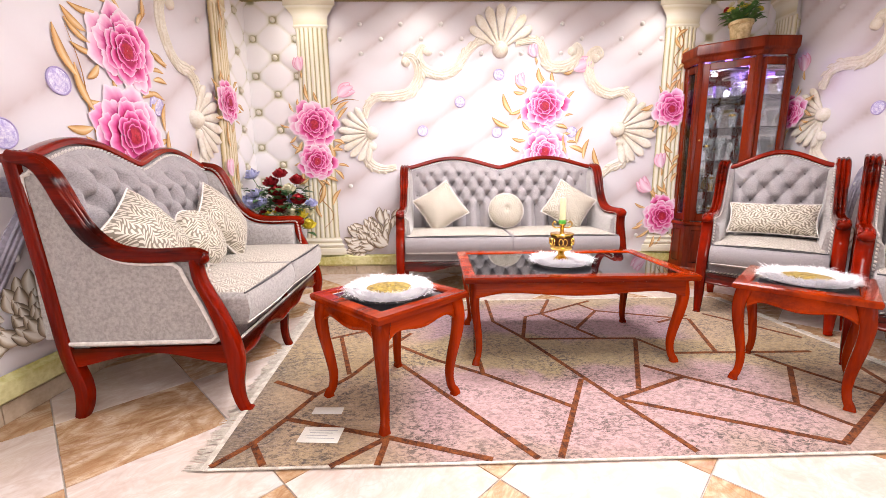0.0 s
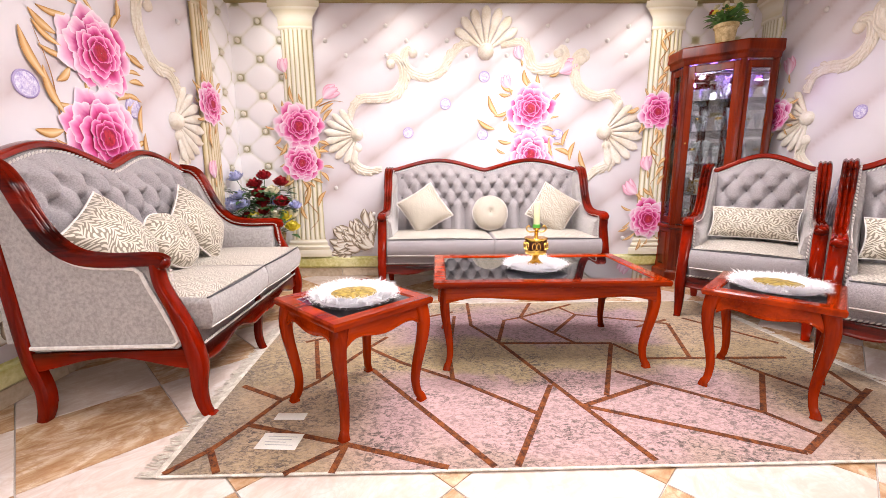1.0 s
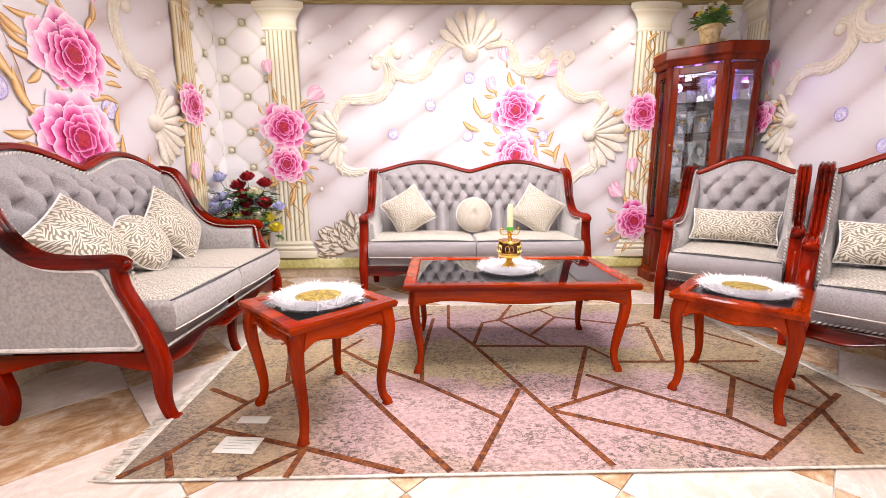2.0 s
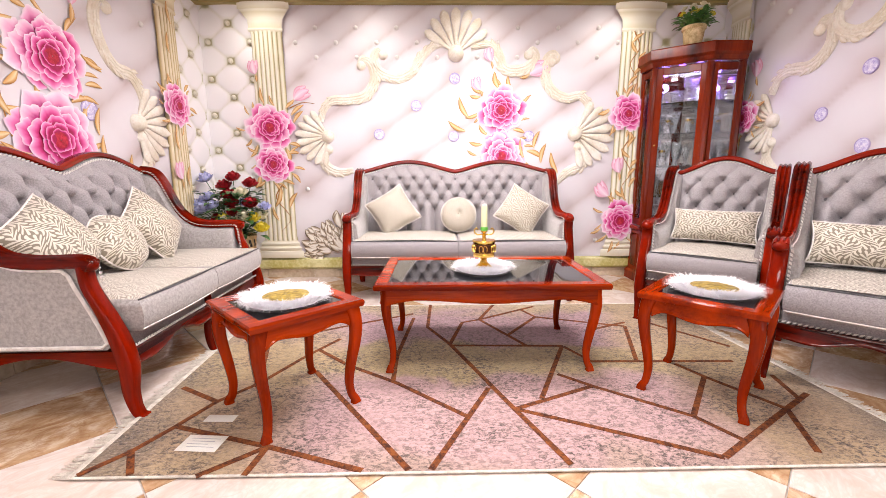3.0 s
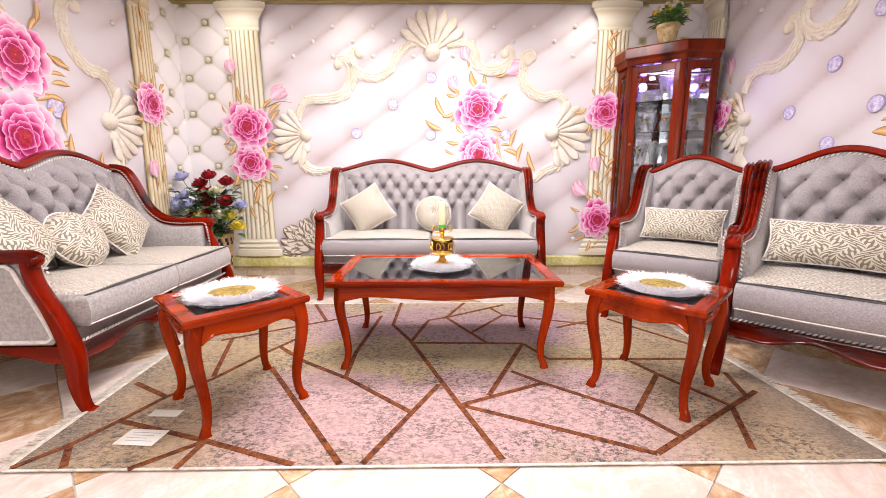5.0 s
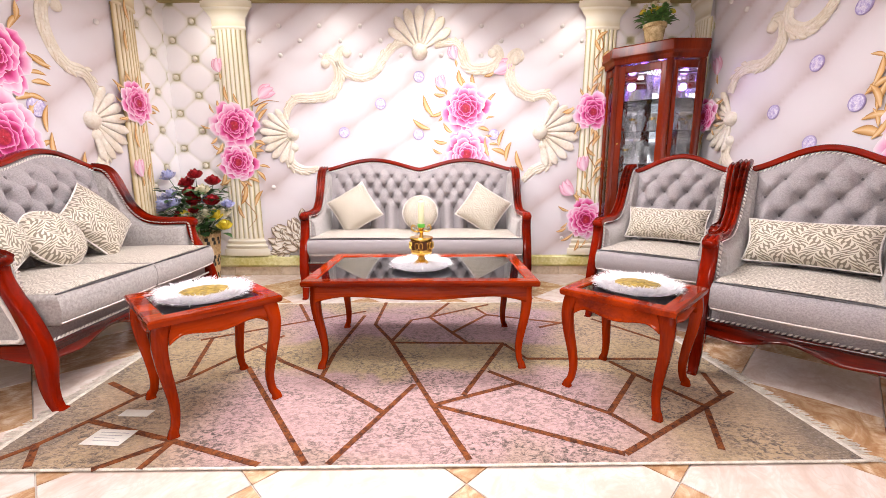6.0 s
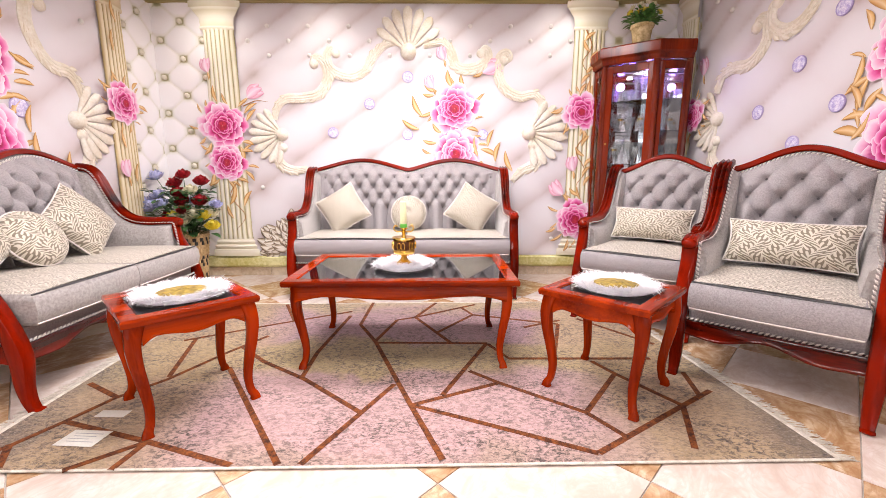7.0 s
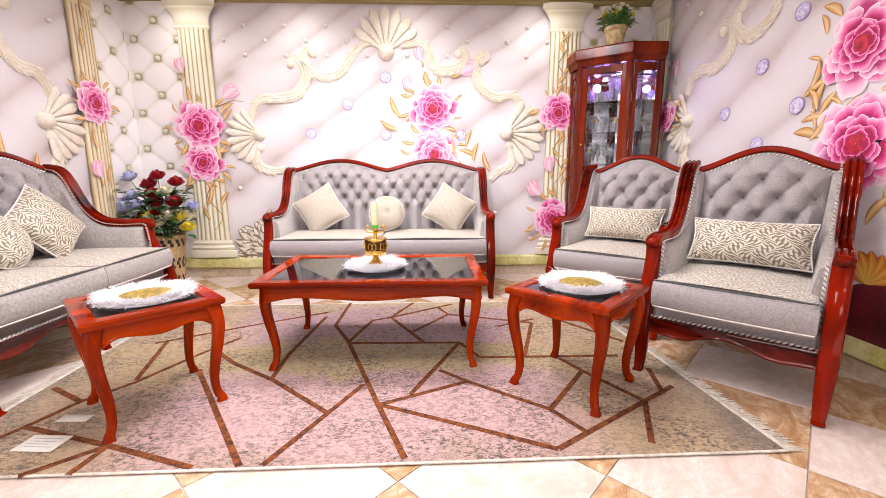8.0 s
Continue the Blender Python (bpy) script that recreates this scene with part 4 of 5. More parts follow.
def upholstered(name, m, w, seats, label, category, humps, cols, rows, pitch, row_step, deep=1.0, lip=0.0, back=0.0):
    """A show-wood wing settee or armchair; front centre at the origin, depth along y."""
    s = thing(name, m, label, category, "living room suite")
    hw = w / 2
    peak = 0.095
    arm_line = [(a * deep + back * (1 - a / 0.785), b, 0) for a, b in RAIL]
    post_line = [(a + back * (b / 0.7) ** 1.5, b, 0) for a, b in POST]
    rear_line = [(a * deep, b, 0) for a, b in REAR]

    def top_z(x):
        k = abs(x) / (hw - 0.06)
        if humps == 2:
            return 1.115 + peak * math.sin(math.pi * min(1, k)) ** 1.3 - 0.0 * k
        return 1.085 + 0.115 * (0.5 + 0.5 * math.cos(math.pi * min(1, k))) ** 0.8

    def back_d(z):
        return (0.585 + (z - 0.45) * 0.24) * deep

    for sx in (-1, 1):
        x = sx * (hw - 0.035)
        front = [(x, p.x, p.y) for p in spline(post_line, 28)]
        widths = [(0.021 + 0.016 * min(1, i / 13), 0.020 + 0.017 * math.exp(-((i - 13) / 6) ** 2)) for i in range(29)]
        leg = Geo().sweep(front, (1, 0, 0), oval(1, 1, 12, 0.55), widths)
        leg.box((x - 0.024, -0.045, 0.0), (x + 0.024, 0.010, 0.020), 0.008)
        part("front_post", leg, WOOD_Z, s)
        rail = [(x, p.x, p.y) for p in spline(arm_line, 48)]
        ks = [(1.0 + 0.10 * (i > 30), 1.0 + 0.15 * math.sin(math.pi * i / 48)) for i in range(49)]
        arm = Geo().sweep(rail, (1, 0, 0), reeded(0.035, 0.025), ks)
        arm.ball((x, 0.058 + back, 0.700), 0.031, 14, 8, (1.15, 0.8, 0.9))
        part("arm_rail", arm, WOOD_Y, s)
        rear = [(x, p.x, p.y) for p in spline(rear_line, 22)]
        part("back_post", Geo().sweep(rear, (1, 0, 0), oval(0.030, 0.028, 10, 0.5), [(0.8 + 0.2 * min(1, i / 6), 0.85 + 0.2 * min(1, i / 6)) for i in range(23)]), WOOD_Z, s)
        # side rail with a serpentine lower edge
        side = Geo()
        ring = []
        for i in range(21):
            y = 0.02 + (0.71 * deep - 0.02) * i / 20
            lo = 0.255 - 0.022 * math.cos(6.28319 * i / 20) + 0.018 * math.sin(math.pi * i / 20)
            ring.append([(x - 0.020, y, lo), (x + 0.020, y, lo), (x + 0.024, y, lo + 0.012), (x + 0.024, y, 0.312), (x + 0.018, y, 0.320), (x - 0.020, y, 0.320)])
        part("side_rail", side.rings(ring), WOOD_Y, s)
        # outer panel and its cord
        inner = [(a + 0.0, b - 0.034) for a, b in [(p.x, p.y) for p in spline(arm_line, 24)][2:]]
        outline = [(0.712 * deep, 0.345), (0.695 * deep, 0.327), (0.085, 0.325), (0.062, 0.345), (0.060 + 0.4 * back, 0.40), (0.09 + 0.6 * back, 0.50), (0.125 + 0.8 * back, 0.60), (0.135 + back, 0.655), (0.16 + back, 0.678)] + [p for p in inner[1:-2] if p[0] > 0.18 + back] + [(0.735 * deep, 1.066), (0.762 * deep, 1.055), (0.765 * deep, 1.02)]
        xo = sx * (hw - 0.022)
        part("side_panel", Geo().slab(outline, lambda a, b, d: (xo - sx * d, a, b), 0.02), VELVET, s, "outer arm panel in grey velvet")
        c = (sum(a for a, b in outline) / len(outline), sum(b for a, b in outline) / len(outline))
        cord = [(xo + sx * 0.004, a + (c[0] - a) * 0.035, b + (c[1] - b) * 0.035) for a, b in outline]
        part("piping", Geo().sweep(cord + cord[:1], (1, 0, 0), oval(0.007, 0.009, 6)), PIPING, s, "cream piping cord")
        # padded inner arm
        pad = Geo()
        rings = []
        for i, p in enumerate(spline(arm_line, 24)):
            y, z = max(p.x, 0.10 + back), p.y - 0.030
            z0 = 0.36
            f = 0.5 + 0.5 * min(1, i / 3)
            rings.append([(sx * (hw - 0.030), y, z0), (sx * (hw - 0.030), y, z), (sx * (hw - 0.075), y, z - 0.004), (sx * (hw - 0.098 - 0.012 * f), y, z - 0.035), (sx * (hw - 0.108 - 0.018 * f), y, (z + z0) / 2), (sx * (hw - 0.11), y, z0)])
        part("arm_pad", pad.rings(rings), VELVET, s, "padded inner arm in grey velvet", 60)
        trim = [(sx * (hw - 0.081), p.x - 0.006, p.y - 0.008) for p in spline(arm_line, 40)][1:]
        trim = [(sx * (hw - 0.083), 0.070 + back * (z / 0.7) ** 1.5 + 0.25 * (z - 0.5) * (z < 0.6), z) for z in (0.42, 0.50, 0.60, 0.67)] + trim[3:]
        part("rope_trim", rope(Geo(), trim, 0.012, 0.022, (-sx * 0.5, -1.0, 0.3)), PIPING, s, "twisted cream rope trim", 0)

    # top rail over the back
    n = 60
    xs = [-(hw - 0.03) + (w - 0.06) * i / n for i in range(n + 1)]
    part("top_rail", Geo().sweep([(x, back_d(top_z(x)) + 0.055, top_z(x)) for x in xs], (0, 1, 0), oval(0.040, 0.020, 12, 0.6)), WOOD, s)
    part("rope_trim", rope(Geo(), [(x, back_d(top_z(x)) + 0.008, top_z(x) - 0.030) for x in xs[2:-2]], 0.011, 0.022, (0, -1, 0.2)), PIPING, s, "twisted cream rope trim", 0)
    # buttoned back
    bx = hw - 0.10
    z0 = 0.44
    btop = 1.115 if humps == 2 else 1.10
    zb = btop - 0.075
    low = zb - (rows - 1) * row_step

    def tuft(x, z):
        z = max(z, low)
        a, b = lattice(x, z, -pitch * (cols - 1) / 2, zb, pitch / 2, row_step)
        return 0.044 * (a * b) ** 0.34 + 0.048 * (1 - math.exp(-(button_gap(x, z, -pitch * (cols - 1) / 2, zb, pitch / 2, row_step) / 0.031) ** 2))

    def face(u, v):
        x = -bx + 2 * bx * u
        zt = top_z(x) - 0.028
        z = z0 + (zt - z0) * v
        edge = min(1, 8 * min(u, 1 - u, (1 - v) * 0.8))
        return (x, back_d(z) + 0.032 - (0.012 + tuft(x, z) * edge), z)

    g = Geo().grid(face, int(2 * bx / 0.008), 84)
    part("backrest", g, LINEN, s, "deep-buttoned grey backrest", 80)
    part("back_panel", Geo().rings([[(x, back_d(z0) + 0.10, z0 - 0.14), (x, back_d(z0) + 0.03, z0 - 0.14), (x, back_d(top_z(x)) + 0.03, top_z(x) - 0.02), (x, back_d(top_z(x)) + 0.08, top_z(x) - 0.02)] for x in xs]), VELVET, s)
    for j in range(rows):
        k = cols + (j % 2) * (1 if category == "armchair" else -1)
        for i in range(k):
            x, z = (i - (k - 1) / 2) * pitch, zb - j * row_step
            ob = part("button", Geo().ball((0, 0, 0), 0.011, 8, 5, (1, 0.7, 1)), BUTTON, s, "", 80, "button")
            ob.location = (x, back_d(z) + 0.014, z)
    # seat deck, apron and trims
    part("seat_deck", Geo().box((-hw + 0.07, 0.035, 0.30), (hw - 0.07, 0.68 * deep, 0.385), 0.012), LINEN, s)
    ap = []
    for i in range(41):
        u = i / 40
        x = -hw + 0.07 + (w - 0.14) * u
        waves = 2 if humps == 2 else 1
        lo = 0.238 - 0.020 * math.cos(6.28319 * u * waves) + 0.012 * math.cos(6.28319 * u * waves * 2)
        bow = 0.012 * math.sin(math.pi * u)
        ap.append([(x, 0.045, lo), (x, 0.008 - bow, lo), (x, 0.004 - bow, lo + 0.010), (x, 0.010 - bow, lo + 0.018), (x, 0.010 - bow, 0.300), (x, 0.016 - bow, 0.308), (x, 0.045, 0.308)])
    part("front_apron", Geo().rings(ap), WOOD, s)
    part("rope_trim", rope(Geo(), [(-hw + 0.07 + (w - 0.14) * i / 30, 0.014, 0.318) for i in range(31)], 0.011, 0.022, (0, -1, 0)), PIPING, s, "twisted cream rope trim", 0)
    for sx in ((0,) if category == "loveseat" else (-0.17, 0.17) if humps == 2 else ()):
        leg = [(sx * w * 0.98 + 0.0, p.x + 0.03, p.y) for p in spline([(a, b, 0) for a, b in POST[:5]], 14)]
        part("middle_leg", Geo().sweep(leg, (1, 0, 0), oval(0.022, 0.022, 10, 0.6), [0.9 + 0.3 * i / 14 for i in range(15)]), WOOD_Z, s)
    # loose seat cushions
    cw = (w - 0.165) / seats
    for i in range(seats):
        xa = -hw + 0.0825 + cw * i
        c = Geo()
        rr = []
        for z, k in ((0.376, 0.034), (0.383, 0.012), (0.410, -0.004), (0.45, -0.012), (0.495, -0.008), (0.521, 0.003), (0.532, 0.014)):
            x0, x1, y0, y1 = xa + 0.002 + max(k, 0), xa + cw - 0.002 - max(k, 0), -0.035 - lip + k, 0.60 * deep - k
            rr.append([(x0 + (x1 - x0) * t, y0 - 0.014 * math.sin(math.pi * t), z) for t in [q / 12 for q in range(13)]] + [(x1, y0 + (y1 - y0) * t, z) for t in (0.33, 0.66)] + [(x1, y1, z), (x0, y1, z)] + [(x0, y1 + (y0 - y1) * t, z) for t in (0.33, 0.66)])
        cushion = part("seat_cushion", c.rings(rr), LINEN if category == "armchair" or name == "sofa" else VELVET, s, "grey boxed seat cushion", 60)
        part("cushion_top", Geo().grid(lambda u, v: (xa + 0.012 + (cw - 0.024) * u, -0.027 - lip - 0.014 * math.sin(math.pi * u) * (1 - v) + (0.015 + lip + 0.60 * deep) * v, 0.530 + 0.030 * (math.sin(math.pi * min(1, max(0, u))) * math.sin(math.pi * (0.06 + 0.88 * v))) ** 0.55), 24, 20), DAMASK_SEAT, cushion, "cream scroll damask top panel", 80)
        for z, off, mat in ((0.530, 0.008, DARK_PIPING), (0.395, 0.003, PIPING)):
            edge = [(xa + 0.008 + (cw - 0.016) * t, -0.034 - lip + off - 0.014 * math.sin(math.pi * t) - 0.002, z) for t in [q / 16 for q in range(17)]]
            part("piping", Geo().sweep(edge, (0, 0, 1), oval(0.0038, 0.0038, 6)), mat, cushion)
    return s


back_sofa = upholstered("sofa", pose(0.91, 3.70, 0), 1.98, 2, "grey deep-buttoned sofa with carved mahogany frame against the wall", "sofa", 2, 13, 4, 0.138, 0.098)
side_sofa = upholstered("loveseat", pose(-0.64, 2.70, 0, 0, 0, 92), 1.50, 2, "grey buttoned velvet loveseat with mahogany frame beside the rug", "loveseat", 2, 9, 4, 0.145, 0.105, back=0.048)
chair = upholstered("armchair", pose(2.515, 2.98, 0, 0, 0, -41), 0.80, 1, "grey buttoned armchair with reeded mahogany arms by the cabinet", "armchair", 1, 3, 4, 0.158, 0.105, 1.0, 0.03)
chair2 = copy_thing(chair, pose(2.732, 2.055, 0, 0, 0, -45))
tagged(chair2, "grey buttoned armchair with reeded mahogany arms by the side table")


# ---- cushions ----
def pillow(m, a, b, thick, label, round_=False):
    p = thing("pillow", m, label, "cushion", "scatter cushions")
    g = Geo()

    def pt(u, v, sgn):
        x, y = 2 * u - 1, 2 * v - 1
        if round_:
            k = math.sqrt(1 - y * y / 2), math.sqrt(1 - x * x / 2)
            x, y = x * k[0], y * k[1]
            r = min(1, math.hypot(x, y))
            h = (1 - r * r) ** 0.45 * (1 - 0.30 * math.exp(-(r / 0.16) ** 2)) + 0.03 * math.cos(14 * math.atan2(y, x)) * r * (1 - r)
            return (a * x, b * y, sgn * thick * h)
        pin = 1 - 0.10 * (1 - x * x) * abs(y) ** 3 * (abs(y) >= abs(x)) - 0.10 * (1 - y * y) * abs(x) ** 3 * (abs(x) > abs(y))
        h = ((1 - x * x) * (1 - y * y)) ** 0.42 + 0.05 * noise.noise((x * 2 + a * 9, y * 2, sgn)) * (1 - x * x) * (1 - y * y)
        return (a * x * (1 - 0.07 * (1 - y * y)), b * y * (1 - 0.07 * (1 - x * x)), sgn * thick * h)

    g.grid(lambda u, v: pt(u, v, 1), 20, 20)
    cover = part("cover", g, DAMASK_PILLOW, p, "", 80)
    part("back_cover", Geo().grid(lambda u, v: pt(u, v, -1), 14, 14), DAMASK_PILLOW, p, "", 80)
    if round_:
        edge = [(a * math.cos(6.28319 * i / 40), b * math.sin(6.28319 * i / 40), 0) for i in range(41)]
        part("button", Geo().ball((0, 0, thick * 0.72), 0.014, 10, 6, (1, 1, 0.6)), DAMASK_PILLOW, p)
    else:
        edge = [pt(u, v, 0) for u, v in [(i / 10, 0) for i in range(10)] + [(1, i / 10) for i in range(10)] + [(1 - i / 10, 1) for i in range(10)] + [(0, 1 - i / 10) for i in range(11)]]
    part("piping", Geo().sweep(edge, (0, 0, 1), oval(0.005, 0.005, 6)), PIPING, p)
    return p


def on_seat(seat, x, d, z, tip, spin):
    """A pose on a seat: tip leans it back, spin turns it in its own plane."""
    return seat.matrix_basis @ pose(x, d, z, 90 - tip, 0, 0) @ pose(0, 0, 0, 0, 0, spin)


DIAMOND, DISC, BOLSTER = "square cream scroll damask cushion standing on its corner", "round cream damask cushion with a gathered centre", "oblong cream and taupe damask cushion on an armchair"
for x, sp in ((-0.60, 33), (0.62, 56)):
    pillow(on_seat(back_sofa, x, 0.46, 0.745, 22, sp), 0.195, 0.195, 0.10, DIAMOND)
pillow(on_seat(back_sofa, 0.02, 0.45, 0.708, 18, 0), 0.165, 0.165, 0.085, DISC, True)
pillow(on_seat(side_sofa, -0.43, 0.49, 0.745, 28, 30), 0.20, 0.20, 0.105, DIAMOND)
pillow(on_seat(side_sofa, -0.12, 0.42, 0.705, 28, 0), 0.17, 0.17, 0.085, DISC, True)
pillow(on_seat(side_sofa, 0.26, 0.47, 0.755, 26, 36), 0.20, 0.20, 0.10, DIAMOND)
for c in (chair, chair2):
    pillow(on_seat(c, 0.0, 0.47, 0.690, 22, 0), 0.275, 0.122, 0.085, BOLSTER)


# ---- tables ----
LEG = [(0.0, 0.47), (0.008, 0.43), (0.013, 0.38), (0.008, 0.30), (-0.005, 0.20), (-0.013, 0.11), (-0.008, 0.045), (0.002, 0.018), (0.004, 0.0)]


def table(name, m, hx, hy, label, category, inset):
    t = thing(name, m, label, category, "coffee tables")
    zt = 0.505
    for k, (a, b, along) in enumerate((((-hx, -hy), (hx, -hy), 0), ((hx, -hy), (hx, hy), 1), ((hx, hy), (-hx, hy), 0), ((-hx, hy), (-hx, -hy), 1))):
        mid = (Vector(a) + Vector(b)) / 2
        d = (Vector(b) - Vector(a)).normalized()
        nrm = Vector((d.y, -d.x))
        prof = [(0.0, 0.470), (0.010, 0.474), (0.014, 0.486), (0.014, 0.497), (0.008, 0.505), (-0.046, 0.505), (-0.052, 0.498), (-0.052, 0.470)]
        rings = []
        for end in (a, b):
            e = Vector(end)
            sg = -1 if end == a else 1
            rings.append([(*(e + nrm * o + d * sg * o), z) for o, z in prof])
        part("top_rail", Geo().rings(rings), TABLE_WOOD, t, "", 25)
        ln = (Vector(b) - Vector(a)).length / 2 - 0.05
        ap = []
        for i in range(33):
            u = i / 32
            c = mid + d * (2 * u - 1) * ln - nrm * 0.022
            w = abs(2 * u - 1)
            lo = 0.405 - 0.030 * max(0, (w - 0.72) / 0.28) ** 1.5 - 0.020 * math.cos(math.pi * min(1, w / 0.72)) ** 1 * 0.5
            ap.append([(*(c - nrm * 0.012), lo), (*(c + nrm * 0.008), lo), (*(c + nrm * 0.013), lo + 0.006), (*(c + nrm * 0.008), lo + 0.014), (*(c + nrm * 0.008), 0.470), (*(c - nrm * 0.012), 0.470)])
        part("apron", Geo().rings(ap), TABLE_WOOD, t, "", 30)
    part("glass_top", Geo().box((-hx + 0.053, -hy + 0.053, 0.488), (hx - 0.053, hy - 0.053, 0.498), 0.001), BLACK_GLASS, t, "polished black glass inset", 0)
    for sx in (-1, 1):
        for sy in (-1, 1):
            o = Vector((sx, sy, 0)) * 0.7071
            pts = [Vector((sx * (hx - inset), sy * (hy - inset), 0)) + o * (p.x * 1.6) + Vector((0, 0, p.y)) for p in spline([(a, b, 0) for a, b in LEG], 26)]
            sec = oval(1, 1, 12, 0.5)
            side = Vector((1, 0, 0))
            part("leg", Geo().sweep(pts, side, sec, [0.034 - 0.017 * min(1, i / 18) ** 0.8 + 0.005 * max(0, (i - 21) / 5) for i in range(27)]), TABLE_WOOD_Z, t, "", 50)
    return t


coffee = table("coffee_table", pose(1.02, 2.685, 0.012), 0.602, 0.365, "low cherry-wood coffee table with black glass top on the rug", "coffee table", 0.058)
side_a = table("side_table", pose(0.045, 2.075, 0.012, 0, 0, 45), 0.240, 0.240, "square cherry-wood side table with black glass and curved legs", "side table", 0.033)
copy_thing(side_a, pose(2.055, 2.175, 0.012, 0, 0, 45))


def fur_mat(m, r, centre, seed, squash=1.0):
    p = thing("fur_mat", m, "round white fluffy fur mat with a gold brocade centre" if centre else "round white fluffy fur mat under the candle holder", "table mat", "fur mats")
    rnd = random.Random(seed)
    g = Geo().lathe([(r * 0.76, 0.0), (r * 0.78, 0.004), (r * 0.7, 0.014), (r * 0.4, 0.016), (0.001, 0.015)], seg=32)
    part("hide", g, FUR, p)
    h = Geo()
    for i in range(9000):
        a = rnd.uniform(0, 6.28319)
        rr = r * math.sqrt(rnd.uniform(0.02, 0.68))
        if centre and rr < r * 0.46:
            continue
        c = Vector((rr * math.cos(a), rr * math.sin(a), 0.010))
        b = a + rnd.gauss(0, 0.6)
        d = Vector((math.cos(b), math.sin(b), rnd.uniform(0.10, 1.0))).normalized() * rnd.uniform(0.030, 0.060) * (1.0 + 0.45 * max(0.0, math.sin(9 * a + seed) * math.sin(4 * a)))
        s = Vector((-math.sin(b), math.cos(b), 0)) * 0.0015
        k = c + d * 0.55 + Vector((0, 0, 0.004))
        h.add([c - s, c + s, k + s * 0.8, k - s * 0.8, c + d - Vector((0, 0, 0.006))], [(0, 1, 2, 3), (3, 2, 4)])
    tagged(part("fur", h, FUR, p, "", 0), kind="stuff")
    if centre:
        disc = Geo().grid(lambda u, v: ((0.02 + 0.98 * v) * r * 0.50 * math.cos(6.28319 * u), (0.02 + 0.98 * v) * r * 0.50 * math.sin(6.28319 * u), 0.022 + 0.008 * (1 - v * v) + 0.004 * noise.noise((9 * v * math.cos(6.28319 * u), 9 * v * math.sin(6.28319 * u), seed))), 40, 10)
        part("brocade_centre", disc, MEDAL, p, "gold brocade medallion", 80)
    return p


fur_mat(pose(1.01, 2.67, 0.512), 0.185, False, 1)
fur_mat(pose(0.045, 2.09, 0.512), 0.205, True, 2)
fur_mat(pose(2.075, 2.19, 0.512), 0.205, True, 3)

holder = thing("candle_holder", pose(1.01, 2.67, 0.528), "ornate brass candle holder with a pale green candle", "candle holder")
part("pedestal", Geo().lathe([(0.052, 0.0), (0.054, 0.006), (0.040, 0.014), (0.024, 0.030), (0.017, 0.048), (0.026, 0.058), (0.03, 0.062)], seg=8), GOLD, holder, "", 20)
part("cup", Geo().lathe([(0.03, 0.062), (0.062, 0.070), (0.066, 0.080), (0.062, 0.088), (0.064, 0.150), (0.070, 0.160), (0.066, 0.166), (0.05, 0.166)], seg=24), GOLD, holder)
for k in range(6):
    a = 6.28319 * k / 6 + 0.35
    c = Vector((0.066 * math.cos(a), 0.066 * math.sin(a), 0.118))
    tan_, up = Vector((-math.sin(a), math.cos(a), 0)), Vector((0, 0, 1))
    g = Geo()
    for sgn in (-1, 1):
        loop = [c + tan_ * (sgn * 0.012 + 0.011 * math.cos(6.28319 * i / 14)) + up * 0.020 * math.sin(6.28319 * i / 14) for i in range(15)]
        g.sweep(loop, (math.cos(a), math.sin(a), 0), oval(0.004, 0.003, 6))
    part("filigree", g, GOLD, holder)
part("panel_band", Geo().lathe([(0.0645, 0.094), (0.0655, 0.098), (0.0655, 0.140), (0.0645, 0.144)], seg=24, caps=False), plain("dark_bronze", (0.05, 0.015, 0.008), (0.14, 0.05, 0.02), 0.3, metal=0.6), holder)
part("stem", Geo().lathe([(0.012, 0.166), (0.010, 0.19), (0.016, 0.20), (0.008, 0.205), (0.020, 0.215), (0.020, 0.222)], seg=14), GOLD, holder)
for sgn in (-1, 1):
    arm = spline([(sgn * 0.01, 0, 0.20), (sgn * 0.04, 0, 0.198), (sgn * 0.058, 0, 0.215), (sgn * 0.048, 0, 0.235), (sgn * 0.036, 0, 0.225)], 18)
    part("scroll_arm", Geo().sweep(arm, (0, 1, 0), oval(0.004, 0.004, 6)), GOLD, holder)
part("candle_cup", Geo().lathe([(0.010, 0.218), (0.022, 0.224), (0.022, 0.242), (0.010, 0.246)], seg=16), GREEN_WAX, holder, "bright green candle base")
part("candle", Geo().lathe([(0.017, 0.240), (0.0185, 0.25), (0.0185, 0.30), (0.0175, 0.36), (0.015, 0.372), (0.006, 0.376), (0.003, 0.370)], seg=16), WAX, holder, "pale yellow-green candle")
part("wick", Geo().lathe([(0.0012, 0.37), (0.001, 0.386)], seg=6), INK, holder)


# ---- rug ----
RUG_LF, RUG_RF, RUG_RB, RUG_LB = Vector((-0.575, 1.59)), Vector((2.70, 1.62)), Vector((2.58, 3.56)), Vector((-0.69, 3.54))


def rug_at(u, v, z):
    p = RUG_LF.lerp(RUG_RF, u).lerp(RUG_LB.lerp(RUG_RB, u), v)
    return (p.x, p.y, z)


